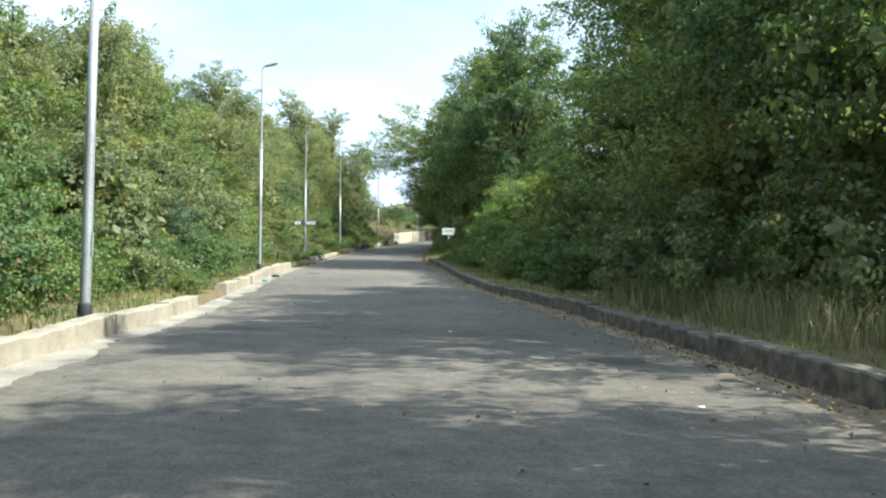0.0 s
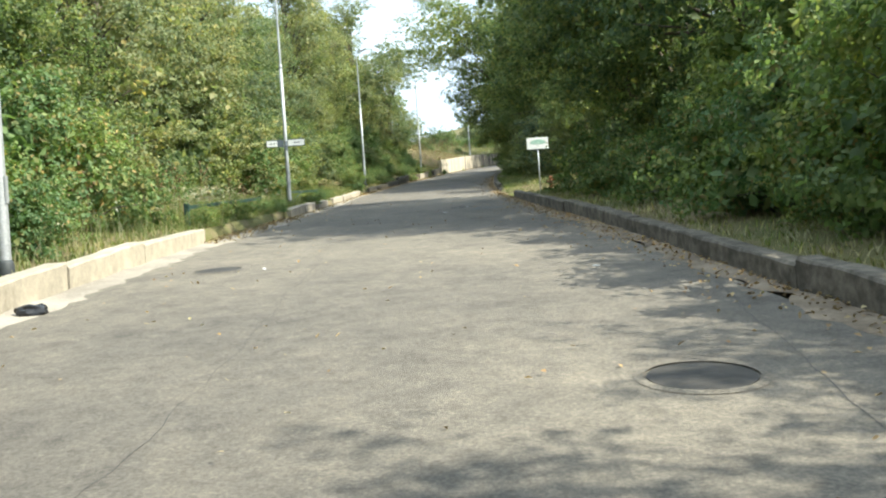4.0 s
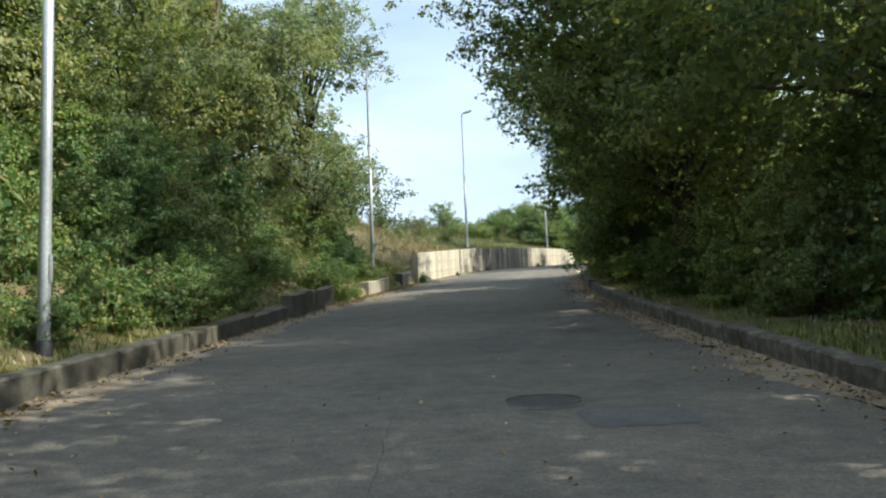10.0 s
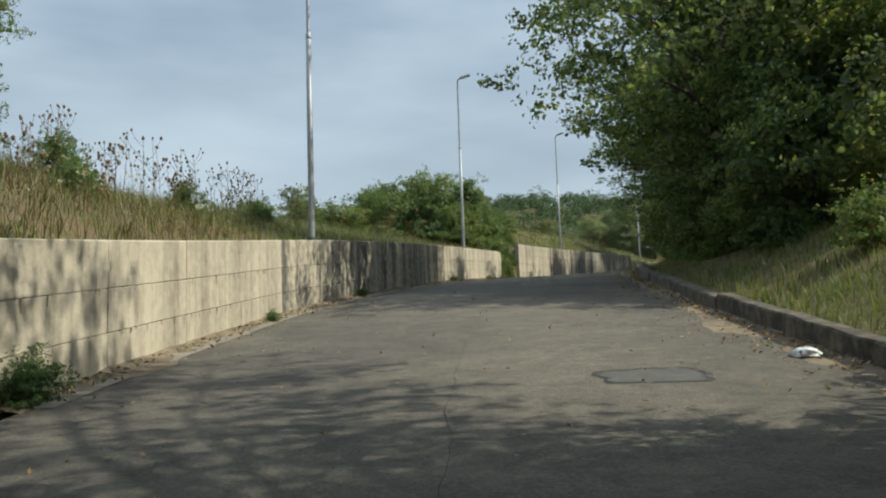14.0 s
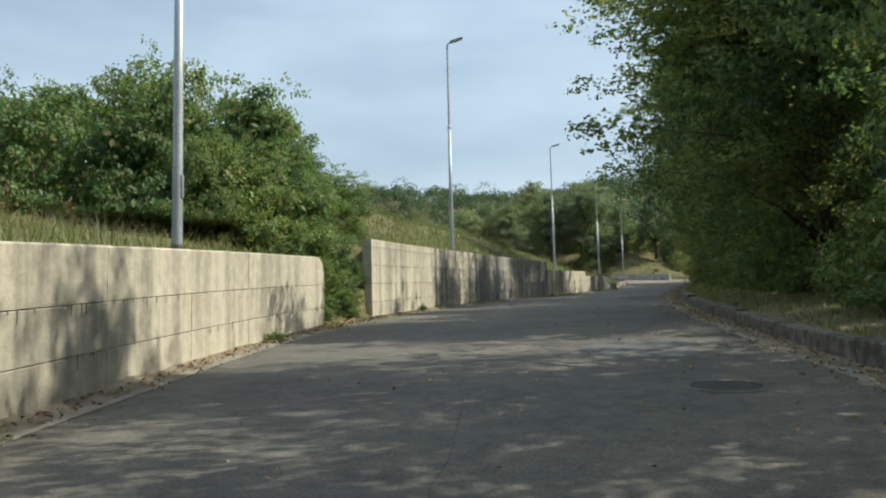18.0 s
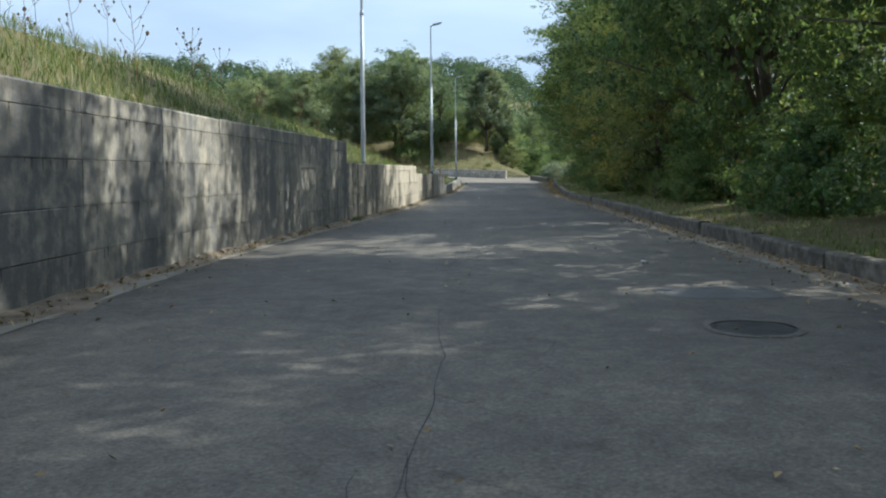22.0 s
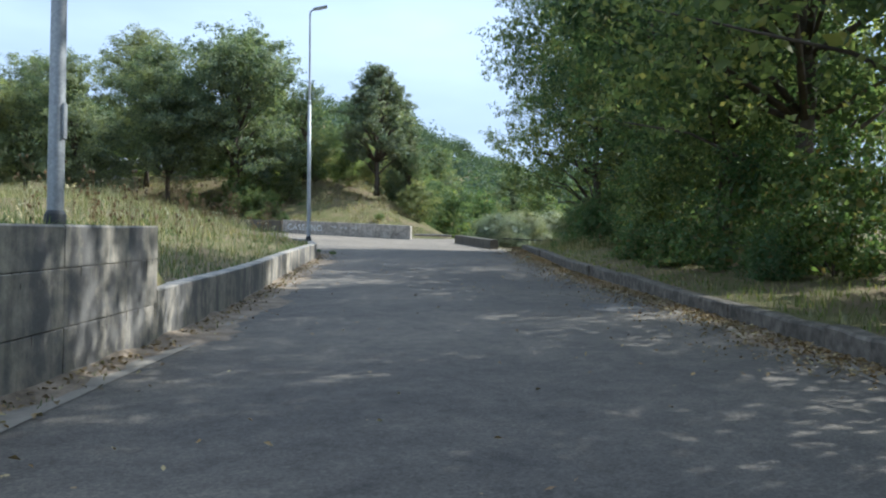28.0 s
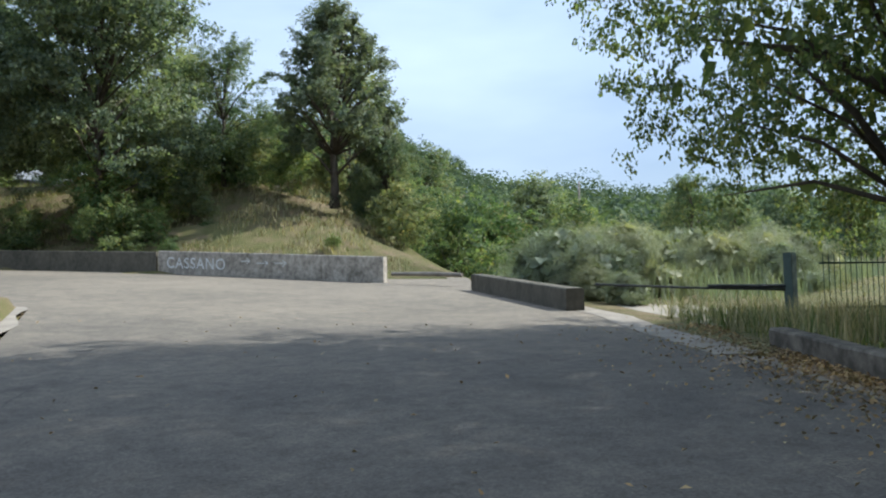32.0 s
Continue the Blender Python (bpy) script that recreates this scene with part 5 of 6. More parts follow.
s, l = scatter(grng, 12000, 96.6, 111.5, 0.25, 4.2, 1, 1.3)
blades("bank_grass", BLADE, "rough green grass on the broken bank", s, l, 0.22, grng, 1.1, 0.011)
s, l = scatter(grng, 4500, 107.5, 122, 0.3, 5.5, 1, 1.0)
blades("bank_weeds", SEED, "brown withered weeds on the crumbling bank", s, l, 0.38, grng, 1.0, 0.006)
s, l = scatter(grng, 7000, 106.5, 150, 1.0, 8.0, 1, 1.0)
blades("bank_weeds", STRAW, "tall brown dry weeds on the bank above the wall", s, l, 0.55, grng, 1.5, 0.004)
s, l = scatter(grng, 7000, 106, 150, 1.0, 8.0, 1, 1.0)
blades("bank_weeds", BLADE, "tall green weeds on the bank above the wall", s, l, 0.36, grng, 0.9, 0.007)
s, l = scatter(grng, 15000, 214, 262, 0.4, 26.0, 1, 1.0)
l = np.where((s > 238) & (l < edge_left(s) + 2), edge_left(s) + 5, l)
blades("field_grass", STRAW, "dry straw-coloured grass in the flat field", s, l, 0.20, grng, 1.0, 0.008)
s, l = scatter(grng, 24000, 214, 258, 0.3, 20.0, 1, 1.3)
l = np.where((s > 238) & (l < edge_left(s) + 2), edge_left(s) + 4, l)
blades("field_grass", BLADE, "green weeds along the field's edge", s, l, 0.17, grng, 1.2, 0.007)
s, l = scatter(grng, 7000, 230, 250, 2.2, 24.0, 1, 0.9)
blades("tall_field_grass", STRAW, "tall dry grass on the field's far side", s, l, 0.60, grng, 0.8, 0.006)
s, l = scatter(grng, 4000, 216, 250, 1.0, 14.0, 1, 1.2)
blades("tall_field_grass", BLADE, "tall green weeds in the field", s, l, 0.40, grng, 0.9, 0.007)
s, l = grng.uniform(269, 290, 16000), grng.uniform(0, 26, 16000)
keep = s > np.interp(l, [0, 1, 10.5, 18, 34], [264.5, 265, 270, 272.6, 275]) + 0.3
s, l = s[keep], l[keep]
blades("bank_grass", STRAW, "short yellow grass on the bank behind the junction", s, l, 0.30, grng, 0.9, 0.016)
blades("bank_grass", SEED, "short brown scorched grass on the bank behind the junction", s[::3] + 0.1, l[::3], 0.24, grng, 1.0, 0.016)
pick = grng.uniform(size=len(s)) < np.clip(0.03 + 0.03 * np.abs(l - 6), 0.03, 0.4)
blades("bank_grass", BLADE, "green weeds on the bank behind the junction", s[pick] + 0.2, l[pick], 0.32, grng, 0.9, 0.016)
s, l = scatter(grng, 5000, 236, 252, 0.6, 6.5, -1, 0.9)
blades("tall_verge_grass", STRAW, "tall dry grass and weeds under the large oak", s, l, 0.55, grng, 0.8, 0.007)
s, l = scatter(grng, 4000, 236, 252, 0.6, 6.5, -1, 0.9)
blades("tall_verge_grass", BLADE, "tall green weeds under the large oak", s, l, 0.42, grng, 0.9, 0.008)
s, l = scatter(grng, 3600, 112, 240, -0.34, 0.0, 1, 0.6)
blades("gutter_weeds", BLADE, "small weeds rooted in the gutter at the wall's foot", s, np.minimum(l, edge_left(s) - 0.03), 0.075, grng, 1.2, 0.005)
s, l = grng.uniform(246, 270, 9000), -5.6 - grng.uniform(0, 14, 9000)
blades("track_grass", STRAW, "dry yellow grass beside the track", s, l, 0.16, grng, 1.0, 0.014)


def dry_weeds():
    """Dry stalks with side shoots and round brown seed heads, all over the banks."""
    rng, bm = np.random.default_rng(12), bmesh.new()
    for k in range(260):
        q = rng.choice([rng.uniform(112, 132), rng.uniform(110, 150), rng.uniform(157, 205), rng.uniform(40, 60), rng.uniform(222, 240)])
        o = Vector(ground_at(q, float(edge_left(q)) + rng.uniform(1.2, 5.5), -0.03))
        tall = rng.uniform(0.7, 1.6)
        lean = Vector((rng.normal(0, 0.06), rng.normal(0, 0.06), 1)) * tall
        tube(bm, [o, o + lean * 0.5 + Vector((0.03, 0.01, 0)), o + lean], [0.008, 0.006, 0.004], 4)
        heads = [o + lean]
        for j in range(int(rng.integers(3, 10))):
            u, a, r = rng.uniform(0.4, 0.92), rng.uniform(0, math.tau), rng.uniform(0.08, 0.2) * tall
            root, e = o + lean * u, o + lean * u + Vector((r * math.cos(a), r * math.sin(a), r * 1.2))
            tube(bm, [root, root.lerp(e, 0.5) + Vector((r * 0.2 * math.cos(a), r * 0.2 * math.sin(a), 0)), e], [0.005, 0.004, 0.003], 3)
            heads.append(e)
        for e in heads:
            bmesh.ops.create_icosphere(bm, subdivisions=1, radius=rng.uniform(0.016, 0.032), matrix=Matrix.Translation(e) @ Matrix.Diagonal((1, 1, 1.4, 1)))
    me = bpy.data.meshes.new("dry_weeds")
    bm.to_mesh(me)
    bm.free()
    me.materials.append(SEED)
    tagged(new("dry_weeds", me), "dry brown weed stalks with round seed heads", "weeds", kind="stuff")


dry_weeds()


def pale_umbels():
    """Dried pale flower heads on thin stalks, in loose patches of the meadow strips."""
    rng = np.random.default_rng(8)
    v, tri = [], []
    for k in range(340):
        q, off = (rng.normal(55, 2.0), rng.uniform(2.6, 4.6)) if k < 130 else (rng.uniform(40, 66), rng.uniform(0.8, 4.5)) if k < 200 else (rng.uniform(216, 247), rng.uniform(0.8, 12)) if k < 270 else (rng.uniform(100, 122), rng.uniform(1.0, 4.0))
        o = ground_at(q, float(edge_left(q)) + off, 0.0)
        tall = rng.uniform(0.3, 0.75)
        top = o + [rng.normal(0, 0.05), rng.normal(0, 0.05), tall]
        i = len(v)
        v += [o + [-0.004, 0, 0], o + [0.004, 0, 0], top]
        tri += [i, i + 1, i + 2]
        for j in range(12):
            c = top + [rng.normal(0, 0.04), rng.normal(0, 0.04), rng.normal(0, 0.02)]
            i = len(v)
            v += [c, c + rng.normal(0, 0.022, 3), c + rng.normal(0, 0.022, 3)]
            tri += [i, i + 1, i + 2]
    tagged(new("pale_umbels", raw_mesh("pale_umbels", np.array(v), tri, 3, UMBEL)), "pale dried flower heads on thin stalks", "weeds", kind="stuff")


pale_umbels()


def litter(name, label, mat, s, l, size, rng, lift=0.016):
    n = len(s)
    p = at(s, l, lift + rng.uniform(0, 0.05, n) ** 1.0)
    out = rng.normal(0, 0.35, (n, 3)) + [0, 0, 1.4]
    ob = new(name, leaves_mesh(name, mat, p, out, size, size * 0.6, rng, 0.0))
    return tagged(ob, label, "litter", kind="stuff")


s = grng.uniform(-12, 243, 15000)
d = grng.exponential(0.24, 15000)
litter("leaf_litter", "brown fallen leaves drifted along the kerb", LITTER, s, edge_right(s) + 0.03 + d, 0.06, grng)
s = grng.uniform(44, 241, 6500)
litter("leaf_litter", "brown fallen leaves at the foot of the wall", LITTER, s, edge_left(s) - 0.03 - grng.exponential(0.16, 6500), 0.07, grng)
s = grng.uniform(-10, 250, 2200)
litter("leaf_litter", "single dry leaves scattered on the asphalt", LITTER, s, edge_right(s) + (edge_left(s) - edge_right(s)) * grng.uniform(0.05, 0.95, 2200), 0.055, grng, 0.008)
s = np.concatenate([grng.uniform(151, 157, 900), grng.uniform(96, 111, 1800), grng.uniform(76, 80, 500), grng.uniform(44, 54, 900)])
litter("leaf_litter", "dry leaves heaped in the gaps of the kerb", LITTER, s, edge_left(s) + grng.normal(-0.05, 0.28, len(s)), 0.075, grng, 0.03)
s = grng.uniform(214, 243.5, 7000)
litter("leaf_litter", "thick drift of brown leaves along the upper kerb", LITTER, s, edge_right(s) + 0.05 + grng.exponential(0.30, 7000), 0.055, grng)
s = np.concatenate([grng.uniform(233, 246, 3500)])
litter("leaf_litter", "brown leaves spread at the end of the kerb", LITTER, s, edge_right(s) + grng.exponential(0.4, 3500), 0.05, grng)


# ---------- signs, barriers and gates ----------
def face_road(s, l, h=0.0, turn=0.0):
    """A pose whose +y looks along the road and whose -y looks back at those who come up it."""
    return pose(*at(s, l, h), 0, 0, turn_at(s) + turn)


def ellipse_sheet(rx, rz, y, n=28):
    bm = bmesh.new()
    bm.faces.new([bm.verts.new((rx * math.cos(k * math.tau / n), y, rz * math.sin(k * math.tau / n) * (1.0 if k < n / 2 else 0.55))) for k in range(n)])
    return bm


g0 = float(ground_h(66.1, -5.4))
sign = thing("information_sign", face_road(66.1, -5.4, g0, 4), "white rectangular sign with faded green print on a grey post", "sign")
top = 2.43 - g0
part("post", tubed([(0, 0.03, -0.3), (0, 0.03, top + 0.02)], [0.030, 0.030], 12), STEEL, sign, smooth=True)
part("board", boxed(-0.50, -0.012, top - 0.53, 0.50, 0.006, top, bevel=0.004), WHITE, sign, "white board")
bm = boxed(-0.51, -0.020, top - 0.55, 0.51, -0.004, top - 0.515, bevel=0.003)
part("bottom_rail", bm, STEEL, sign)
bm = ellipse_sheet(0.36, 0.15, -0.017)
bm.transform(Matrix.Translation((0.02, 0, top - 0.24)))
part("print", bm, SIGNGREEN, sign, "faded green oval print")
for z in (top - 0.12, top - 0.42):
    part("clamp", boxed(-0.05, 0.004, z - 0.02, 0.05, 0.066, z + 0.02, bevel=0.004), STEEL, sign)

hyd = thing("standpipe", face_road(65.7, -5.85, float(ground_h(65.7, -5.85))), "rusty red standpipe with a side outlet", "hydrant")
part("pipe", tubed([(0, 0, -0.2), (0, 0, 0.0), (0, 0, 0.62), (0, 0, 0.70)], [0.085, 0.085, 0.080, 0.075], 14), RUST, hyd, smooth=True)
part("cap", tubed([(0, 0, 0.68), (0, 0, 0.72), (0, 0, 0.78)], [0.105, 0.105, 0.060], 14), RUST, hyd)
part("outlet", tubed([(-0.05, 0, 0.52), (-0.17, 0, 0.52), (-0.20, 0, 0.50)], [0.045, 0.045, 0.055], 10), RUST, hyd)
stump = thing("concrete_stub", face_road(64.6, -6.7, float(ground_h(64.6, -6.7))), "short dark concrete post stub", "post")
part("stub_body", boxed(-0.11, -0.11, -0.1, 0.11, 0.11, 0.34, bevel=0.025), MOSSMAT, stump)

srng = random.Random(77)
edging = thing("stone_edging", Matrix.Identity(4), "row of rough brown stones edging the side entrance", "stones", kind="structure")
for k in range(15):
    u = k / 14
    q, m = 66.3 - 1.6 * u, -5.75 - 3.3 * u
    bm = boxed(-0.11 - srng.uniform(0, 0.04), -0.08, -0.12, 0.11, 0.08, 0.20 + srng.uniform(-0.05, 0.08), bevel=0.03)
    for v in bm.verts:
        v.co += Vector((srng.uniform(-0.015, 0.015), srng.uniform(-0.015, 0.015), srng.uniform(-0.02, 0.02)))
    stone = part("stone", bm, BROWNSTONE, edging)
    stone.matrix_world = face_road(q, m, float(ground_h(q, m)), srng.uniform(-14, 14) + 26)

# green gate leaf and lamp at the side entrance
gz = float(ground_h(61.4, -7.0))
gate = thing("metal_gate", face_road(61.3, -6.55, gz, 0), "open dark green metal gate leaf with upright bars", "gate")
part("gate_post", boxed(-0.045, -0.045, -0.2, 0.045, 0.045, 1.66, bevel=0.008), GREENPAINT, gate)
part("far_post", boxed(1.30, -0.05, -0.2, 1.40, 0.05, 1.30, bevel=0.008), GREENPAINT, gate)
part("bottom_rail", boxed(0.05, -0.018, 0.10, 1.29, 0.018, 0.15), GREENPAINT, gate)
part("top_rail", tubed([(0.04 + 1.25 * u, 0, 1.52 - 0.34 * math.sin(u * math.pi / 2)) for u in np.linspace(0, 1, 9)], [0.016] * 9, 8), GREENPAINT, gate)
for k in range(10):
    u = (k + 0.6) / 10.2
    part("bar", tubed([(0.04 + 1.25 * u, 0, 0.12), (0.04 + 1.25 * u, 0, 1.58 - 0.34 * math.sin(u * math.pi / 2))], [0.009, 0.009], 6), GREENPAINT, gate)
ball = thing("globe_lamp", face_road(61.5, -7.92, gz + 1.30), "small white globe lamp on the gate post", "lamp")
part("stem", tubed([(0, 0, -0.02), (0, 0, 0.30)], [0.018, 0.018], 8), DARKSTEEL, ball)
bm = bmesh.new()
bmesh.ops.create_uvsphere(bm, u_segments=16, v_segments=10, radius=0.105, matrix=Matrix.Translation((0, 0, 0.38)))
part("globe", bm, GLOBE, ball, "milky white globe", True)
fence = thing("side_fence", face_road(59.6, -8.6, float(ground_h(59.6, -8.6))), "green metal fence of thin upright bars", "fence")
for k in range(2):
    part("fence_rail", boxed(0.0, -0.015, 0.15 + 1.05 * k, 3.4, 0.015, 0.19 + 1.05 * k), GREENPAINT, fence)
for k in range(22):
    part("fence_bar", tubed([(0.08 + k * 0.155, 0, 0.0), (0.08 + k * 0.155, 0, 1.42)], [0.009, 0.009], 6), GREENPAINT, fence)

# street-name boards on the third lamp's pole
boards = thing("direction_boards", face_road(59.1, 4.88, 0.29), "two narrow direction boards clamped to the lamp post", "sign")
for x0, x1, wx0, wx1 in ((-0.72, -0.07, -0.70, -0.30), (0.08, 0.74, 0.10, 0.72)):
    b = part("board", boxed(x0, -0.105, 2.24, x1, -0.085, 2.52, bevel=0.004), SLATE, boards, "slate-grey board")
    part("white_field", boxed(wx0, -0.112, 2.27, wx1, -0.102, 2.49), WHITE, b, "white field")
    part("dark_bar", boxed((wx0 + wx1) / 2 - 0.09, -0.116, 2.365, (wx0 + wx1) / 2 + 0.13, -0.109, 2.395), GLYPH, b)
for z in (2.30, 2.46):
    part("clamp", tubed([(0, 0, z - 0.02), (0, 0, z + 0.02)], [0.092, 0.092], 14), STEEL, boards)
    part("clamp_arm", boxed(-0.16, -0.092, z - 0.014, 0.16, -0.070, z + 0.014), STEEL, boards)


def bar_barrier(s0, l0, s1, l1, label, brace):
    a, b = Vector(ground_at(s0, l0)), Vector(ground_at(s1, l1))
    t = thing("swing_barrier", Matrix.Translation(a), label, "barrier", "barriers at the drives")
    d = b - a
    side = Vector((d.x, d.y, 0)).normalized()
    ang = math.atan2(side.y, side.x)
    for p, h in ((Vector((0, 0, 0)), 0.52), (d, 0.50)):
        bm = boxed(-0.055, -0.055, -0.2, 0.055, 0.055, h, bevel=0.008)
        bm.transform(Matrix.Translation(p) @ Matrix.Rotation(ang, 4, "Z"))
        part("post", bm, GREENPAINT, t)
    bm = boxed(0, -0.03, -0.045, d.length - 0.10, 0.03, 0.045, bevel=0.006)
    tilt = math.atan2(d.z, Vector((d.x, d.y)).length)
    bm.transform(Matrix.Translation((0, 0, 0.42)) @ Matrix.Rotation(ang, 4, "Z") @ Matrix.Rotation(-tilt, 4, "Y") @ Matrix.Translation((0.05, 0, 0)))
    part("bar", bm, GREENPAINT, t)
    if brace:
        part("brace", tubed([d * 0.45 + Vector((0, 0, 0.40)), d * 0.12 + Vector((0, 0, 0.05))], [0.022, 0.022], 8), GREENPAINT, t)


bar_barrier(46.4, 5.1, 53.4, 4.8, "dark green metal bar barrier across the drive", False)
bar_barrier(62.6, 5.6, 66.2, 4.95, "dark green metal bar barrier with a slanting brace", True)


# ---------- the road's own marks ----------
def manhole(s, l, r=0.32):
    t = thing("manhole_cover", pose(*at(s, l, 0.0), 0, 0, s * 37 % 360), "round dark iron manhole cover in the asphalt", "manhole", "manhole covers")
    n = line(s + 0.5)[0] - line(s - 0.5)[0]
    grade = math.atan2(n[2], math.hypot(n[0], n[1]))
    t.matrix_world = pose(*at(s, l, 0.003), 0, 0, turn_at(s)) @ Matrix.Rotation(grade, 4, "X")
    bm = bmesh.new()
    bmesh.ops.create_cone(bm, cap_ends=True, segments=32, radius1=r, radius2=r, depth=0.012)
    part("cover", bm, COVER, t)
    ring = bmesh.new()
    ins, outs = [], []
    for k in range(36):
        a = k * math.tau / 36
        ins.append(ring.verts.new((math.cos(a) * (r + 0.015), math.sin(a) * (r + 0.015), 0.010)))
        outs.append(ring.verts.new((math.cos(a) * (r + 0.075), math.sin(a) * (r + 0.075), 0.002)))
    for k in range(36):
        ring.faces.new((ins[k], outs[k], outs[(k + 1) % 36], ins[(k + 1) % 36]))
    part("rim", ring, ASPHALT, t)
    part("lifting_slot", boxed(-0.05, r * 0.7 - 0.012, 0.002, 0.05, r * 0.7 + 0.012, 0.0075), DARKSTEEL, t)


for s, l in ((9.8, -2.3), (14.6, 2.9), (26.4, -1.0), (31.6, -1.8), (39.0, 2.7), (53.6, -1.5), (57.3, -2.4), (62.5, 2.2), (79.6, -0.8), (85.9, -2.0), (107.3, 2.2), (142.6, -2.2), (171.0, -2.3)):
    manhole(s, l)


def patch(s0, s1, l0, l1, seed, label="dark repaired patch of asphalt with ragged edges"):
    """A sunken, ragged repair: an uneven outline, with its middle a little lower than its broken rim."""
    ms, ml, hs, hl = (s0 + s1) / 2, (l0 + l1) / 2, (s1 - s0) / 2, abs(l1 - l0) / 2
    n, v, f = 44, [], []
    for ring, lift in ((0.35, 0.0045), (0.86, 0.0045), (0.94, 0.010), (1.03, 0.0035)):
        for k in range(n):
            a = k * math.tau / n
            c, d = math.cos(a), math.sin(a)
            box = 1 / max(abs(c), abs(d)) ** 0.75
            w = ring * box * (1 + 0.16 * noise.noise((c * 1.6, d * 1.6, seed)) + 0.09 * noise.noise((c * 6, d * 6, seed + 4)))
            s, l = ms + hs * w * d, ml + hl * w * c
            v.append(at(s, l, lift + junction(s, l)))
    v.append(at(ms, ml, 0.0045 + junction(ms, ml)))
    for r in range(3):
        for k in range(n):
            f.append((r * n + k, (r + 1) * n + k, (r + 1) * n + (k + 1) % n, r * n + (k + 1) % n))
    f += [(4 * n, k, (k + 1) % n) for k in range(n)]
    tagged(new("asphalt_patch", mesh_from("asphalt_patch", v, f, [PATCH, CRACK], [1 if seed == 2 and k >= n and k < 3 * n and noise.noise((k * 0.7, seed, 2)) > -0.25 else 0 for k in range(len(f))])), label, "asphalt patch", "asphalt patches")


for k, q in enumerate(((51.4, 52.6, -2.7, -1.7), (78.4, 79.2, -1.9, -1.0), (112.3, 113.1, -2.15, -1.15), (137.6, 138.8, 0.2, 1.4), (145.0, 147.4, -2.6, -1.2), (172.6, 173.4, -3.2, -2.0), (197.0, 197.7, -3.1, -1.6), (219.9, 221.2, -3.5, -2.4), (190.5, 191.5, -2.9, -1.4))):
    patch(*q, k)


def crack(s0, s1, l0, l1, wide, seed):
    """A ribbon of open, dark crack that wanders and narrows."""
    n = max(6, int(abs(s1 - s0) / 0.22))
    v, f = [], []
    for k in range(n):
        u = k / (n - 1)
        s = s0 + (s1 - s0) * u
        l = l0 + (l1 - l0) * u + 0.16 * noise.noise((s * 0.55, seed, 1)) + 0.05 * noise.noise((s * 3.1, seed, 2))
        w = 0.15 * wide * max(0.08, 0.35 + 0.9 * noise.noise((s * 1.3, seed, 3))) * min(1, 6 * u, 6 * (1 - u)) + 0.002
        v += [at(s, l - w, 0.0035 + junction(s, l)), at(s, l + w, 0.0035 + junction(s, l))]
    f = [(2 * k, 2 * k + 2, 2 * k + 3, 2 * k + 1) for k in range(n - 1)]
    return v, f


cr = random.Random(21)
runs = [(96, 128, 0.25, 0.1, 0.022), (126, 150, 0.1, 0.35, 0.024), (148, 176, 0.3, 0.15, 0.030), (174, 205, 0.2, -0.2, 0.020), (6, 24, 1.5, 1.2, 0.016), (24, 44, 1.5, 1.1, 0.014), (30, 36, -2.2, -3.3, 0.018),
        (160, 168, 0.3, 0.2, 0.045), (196, 206, -1.2, -2.9, 0.022), (219, 228, -0.6, -0.9, 0.022), (226, 236, 0.6, 0.2, 0.016), (240, 256, 3.2, 6.0, 0.02), (246, 262, 2.0, 7.5, 0.02), (239.4, 239.6, 1.4, 3.2, 0.03), (60, 92, 0.6, 0.3, 0.012)]
for k in range(6):
    s, l = cr.uniform(20, 245), cr.uniform(-2.4, 2.6)
    runs.append((s, s + cr.uniform(1.5, 4), l, l + cr.uniform(-0.8, 0.8), 0.010))
for k, q in enumerate(runs):
    v, f = crack(*q, k * 3.7)
    tagged(new("crack", mesh_from("crack", v, f, CRACK)), "thin dark crack wandering through the asphalt", "crack", "cracks in the road")
cv, cf = [], []
for k in range(60):                                   # crazed asphalt on the middle seam
    s = cr.choice([cr.uniform(166, 173), cr.uniform(156, 161), cr.uniform(196, 202)])
    v, f = crack(s, s + cr.uniform(0.3, 0.9), cr.uniform(-0.9, 0.8), cr.uniform(-0.9, 0.8), 0.012, k)
    cf += [tuple(i + len(cv) for i in q) for q in f]
    cv += v
tagged(new("crazed_asphalt", mesh_from("crazed_asphalt", cv, cf, CRACK)), "net of fine cracks in the worn asphalt", "cracks", kind="stuff")


def paint_line(pts, wide, name="paint_mark"):
    """A thin stroke of chalky paint on the asphalt through points (s, l)."""
    v, f = [], []
    for i, (s, l) in enumerate(pts):
        p, q = pts[max(0, i - 1)], pts[min(len(pts) - 1, i + 1)]
        ds, dl = q[0] - p[0], q[1] - p[1]
        n = math.hypot(ds, dl) or 1
        v += [at(s - dl / n * wide / 2, l + ds / n * wide / 2, 0.005), at(s + dl / n * wide / 2, l - ds / n * wide / 2, 0.005)]
    f = [(2 * i, 2 * i + 1, 2 * i + 3, 2 * i + 2) for i in range(len(pts) - 1)]
    me = mesh_from(name, v, f, PAINT)
    tagged(new(name, me), "white chalk-like survey mark painted on the asphalt", "paint mark", "painted survey marks")


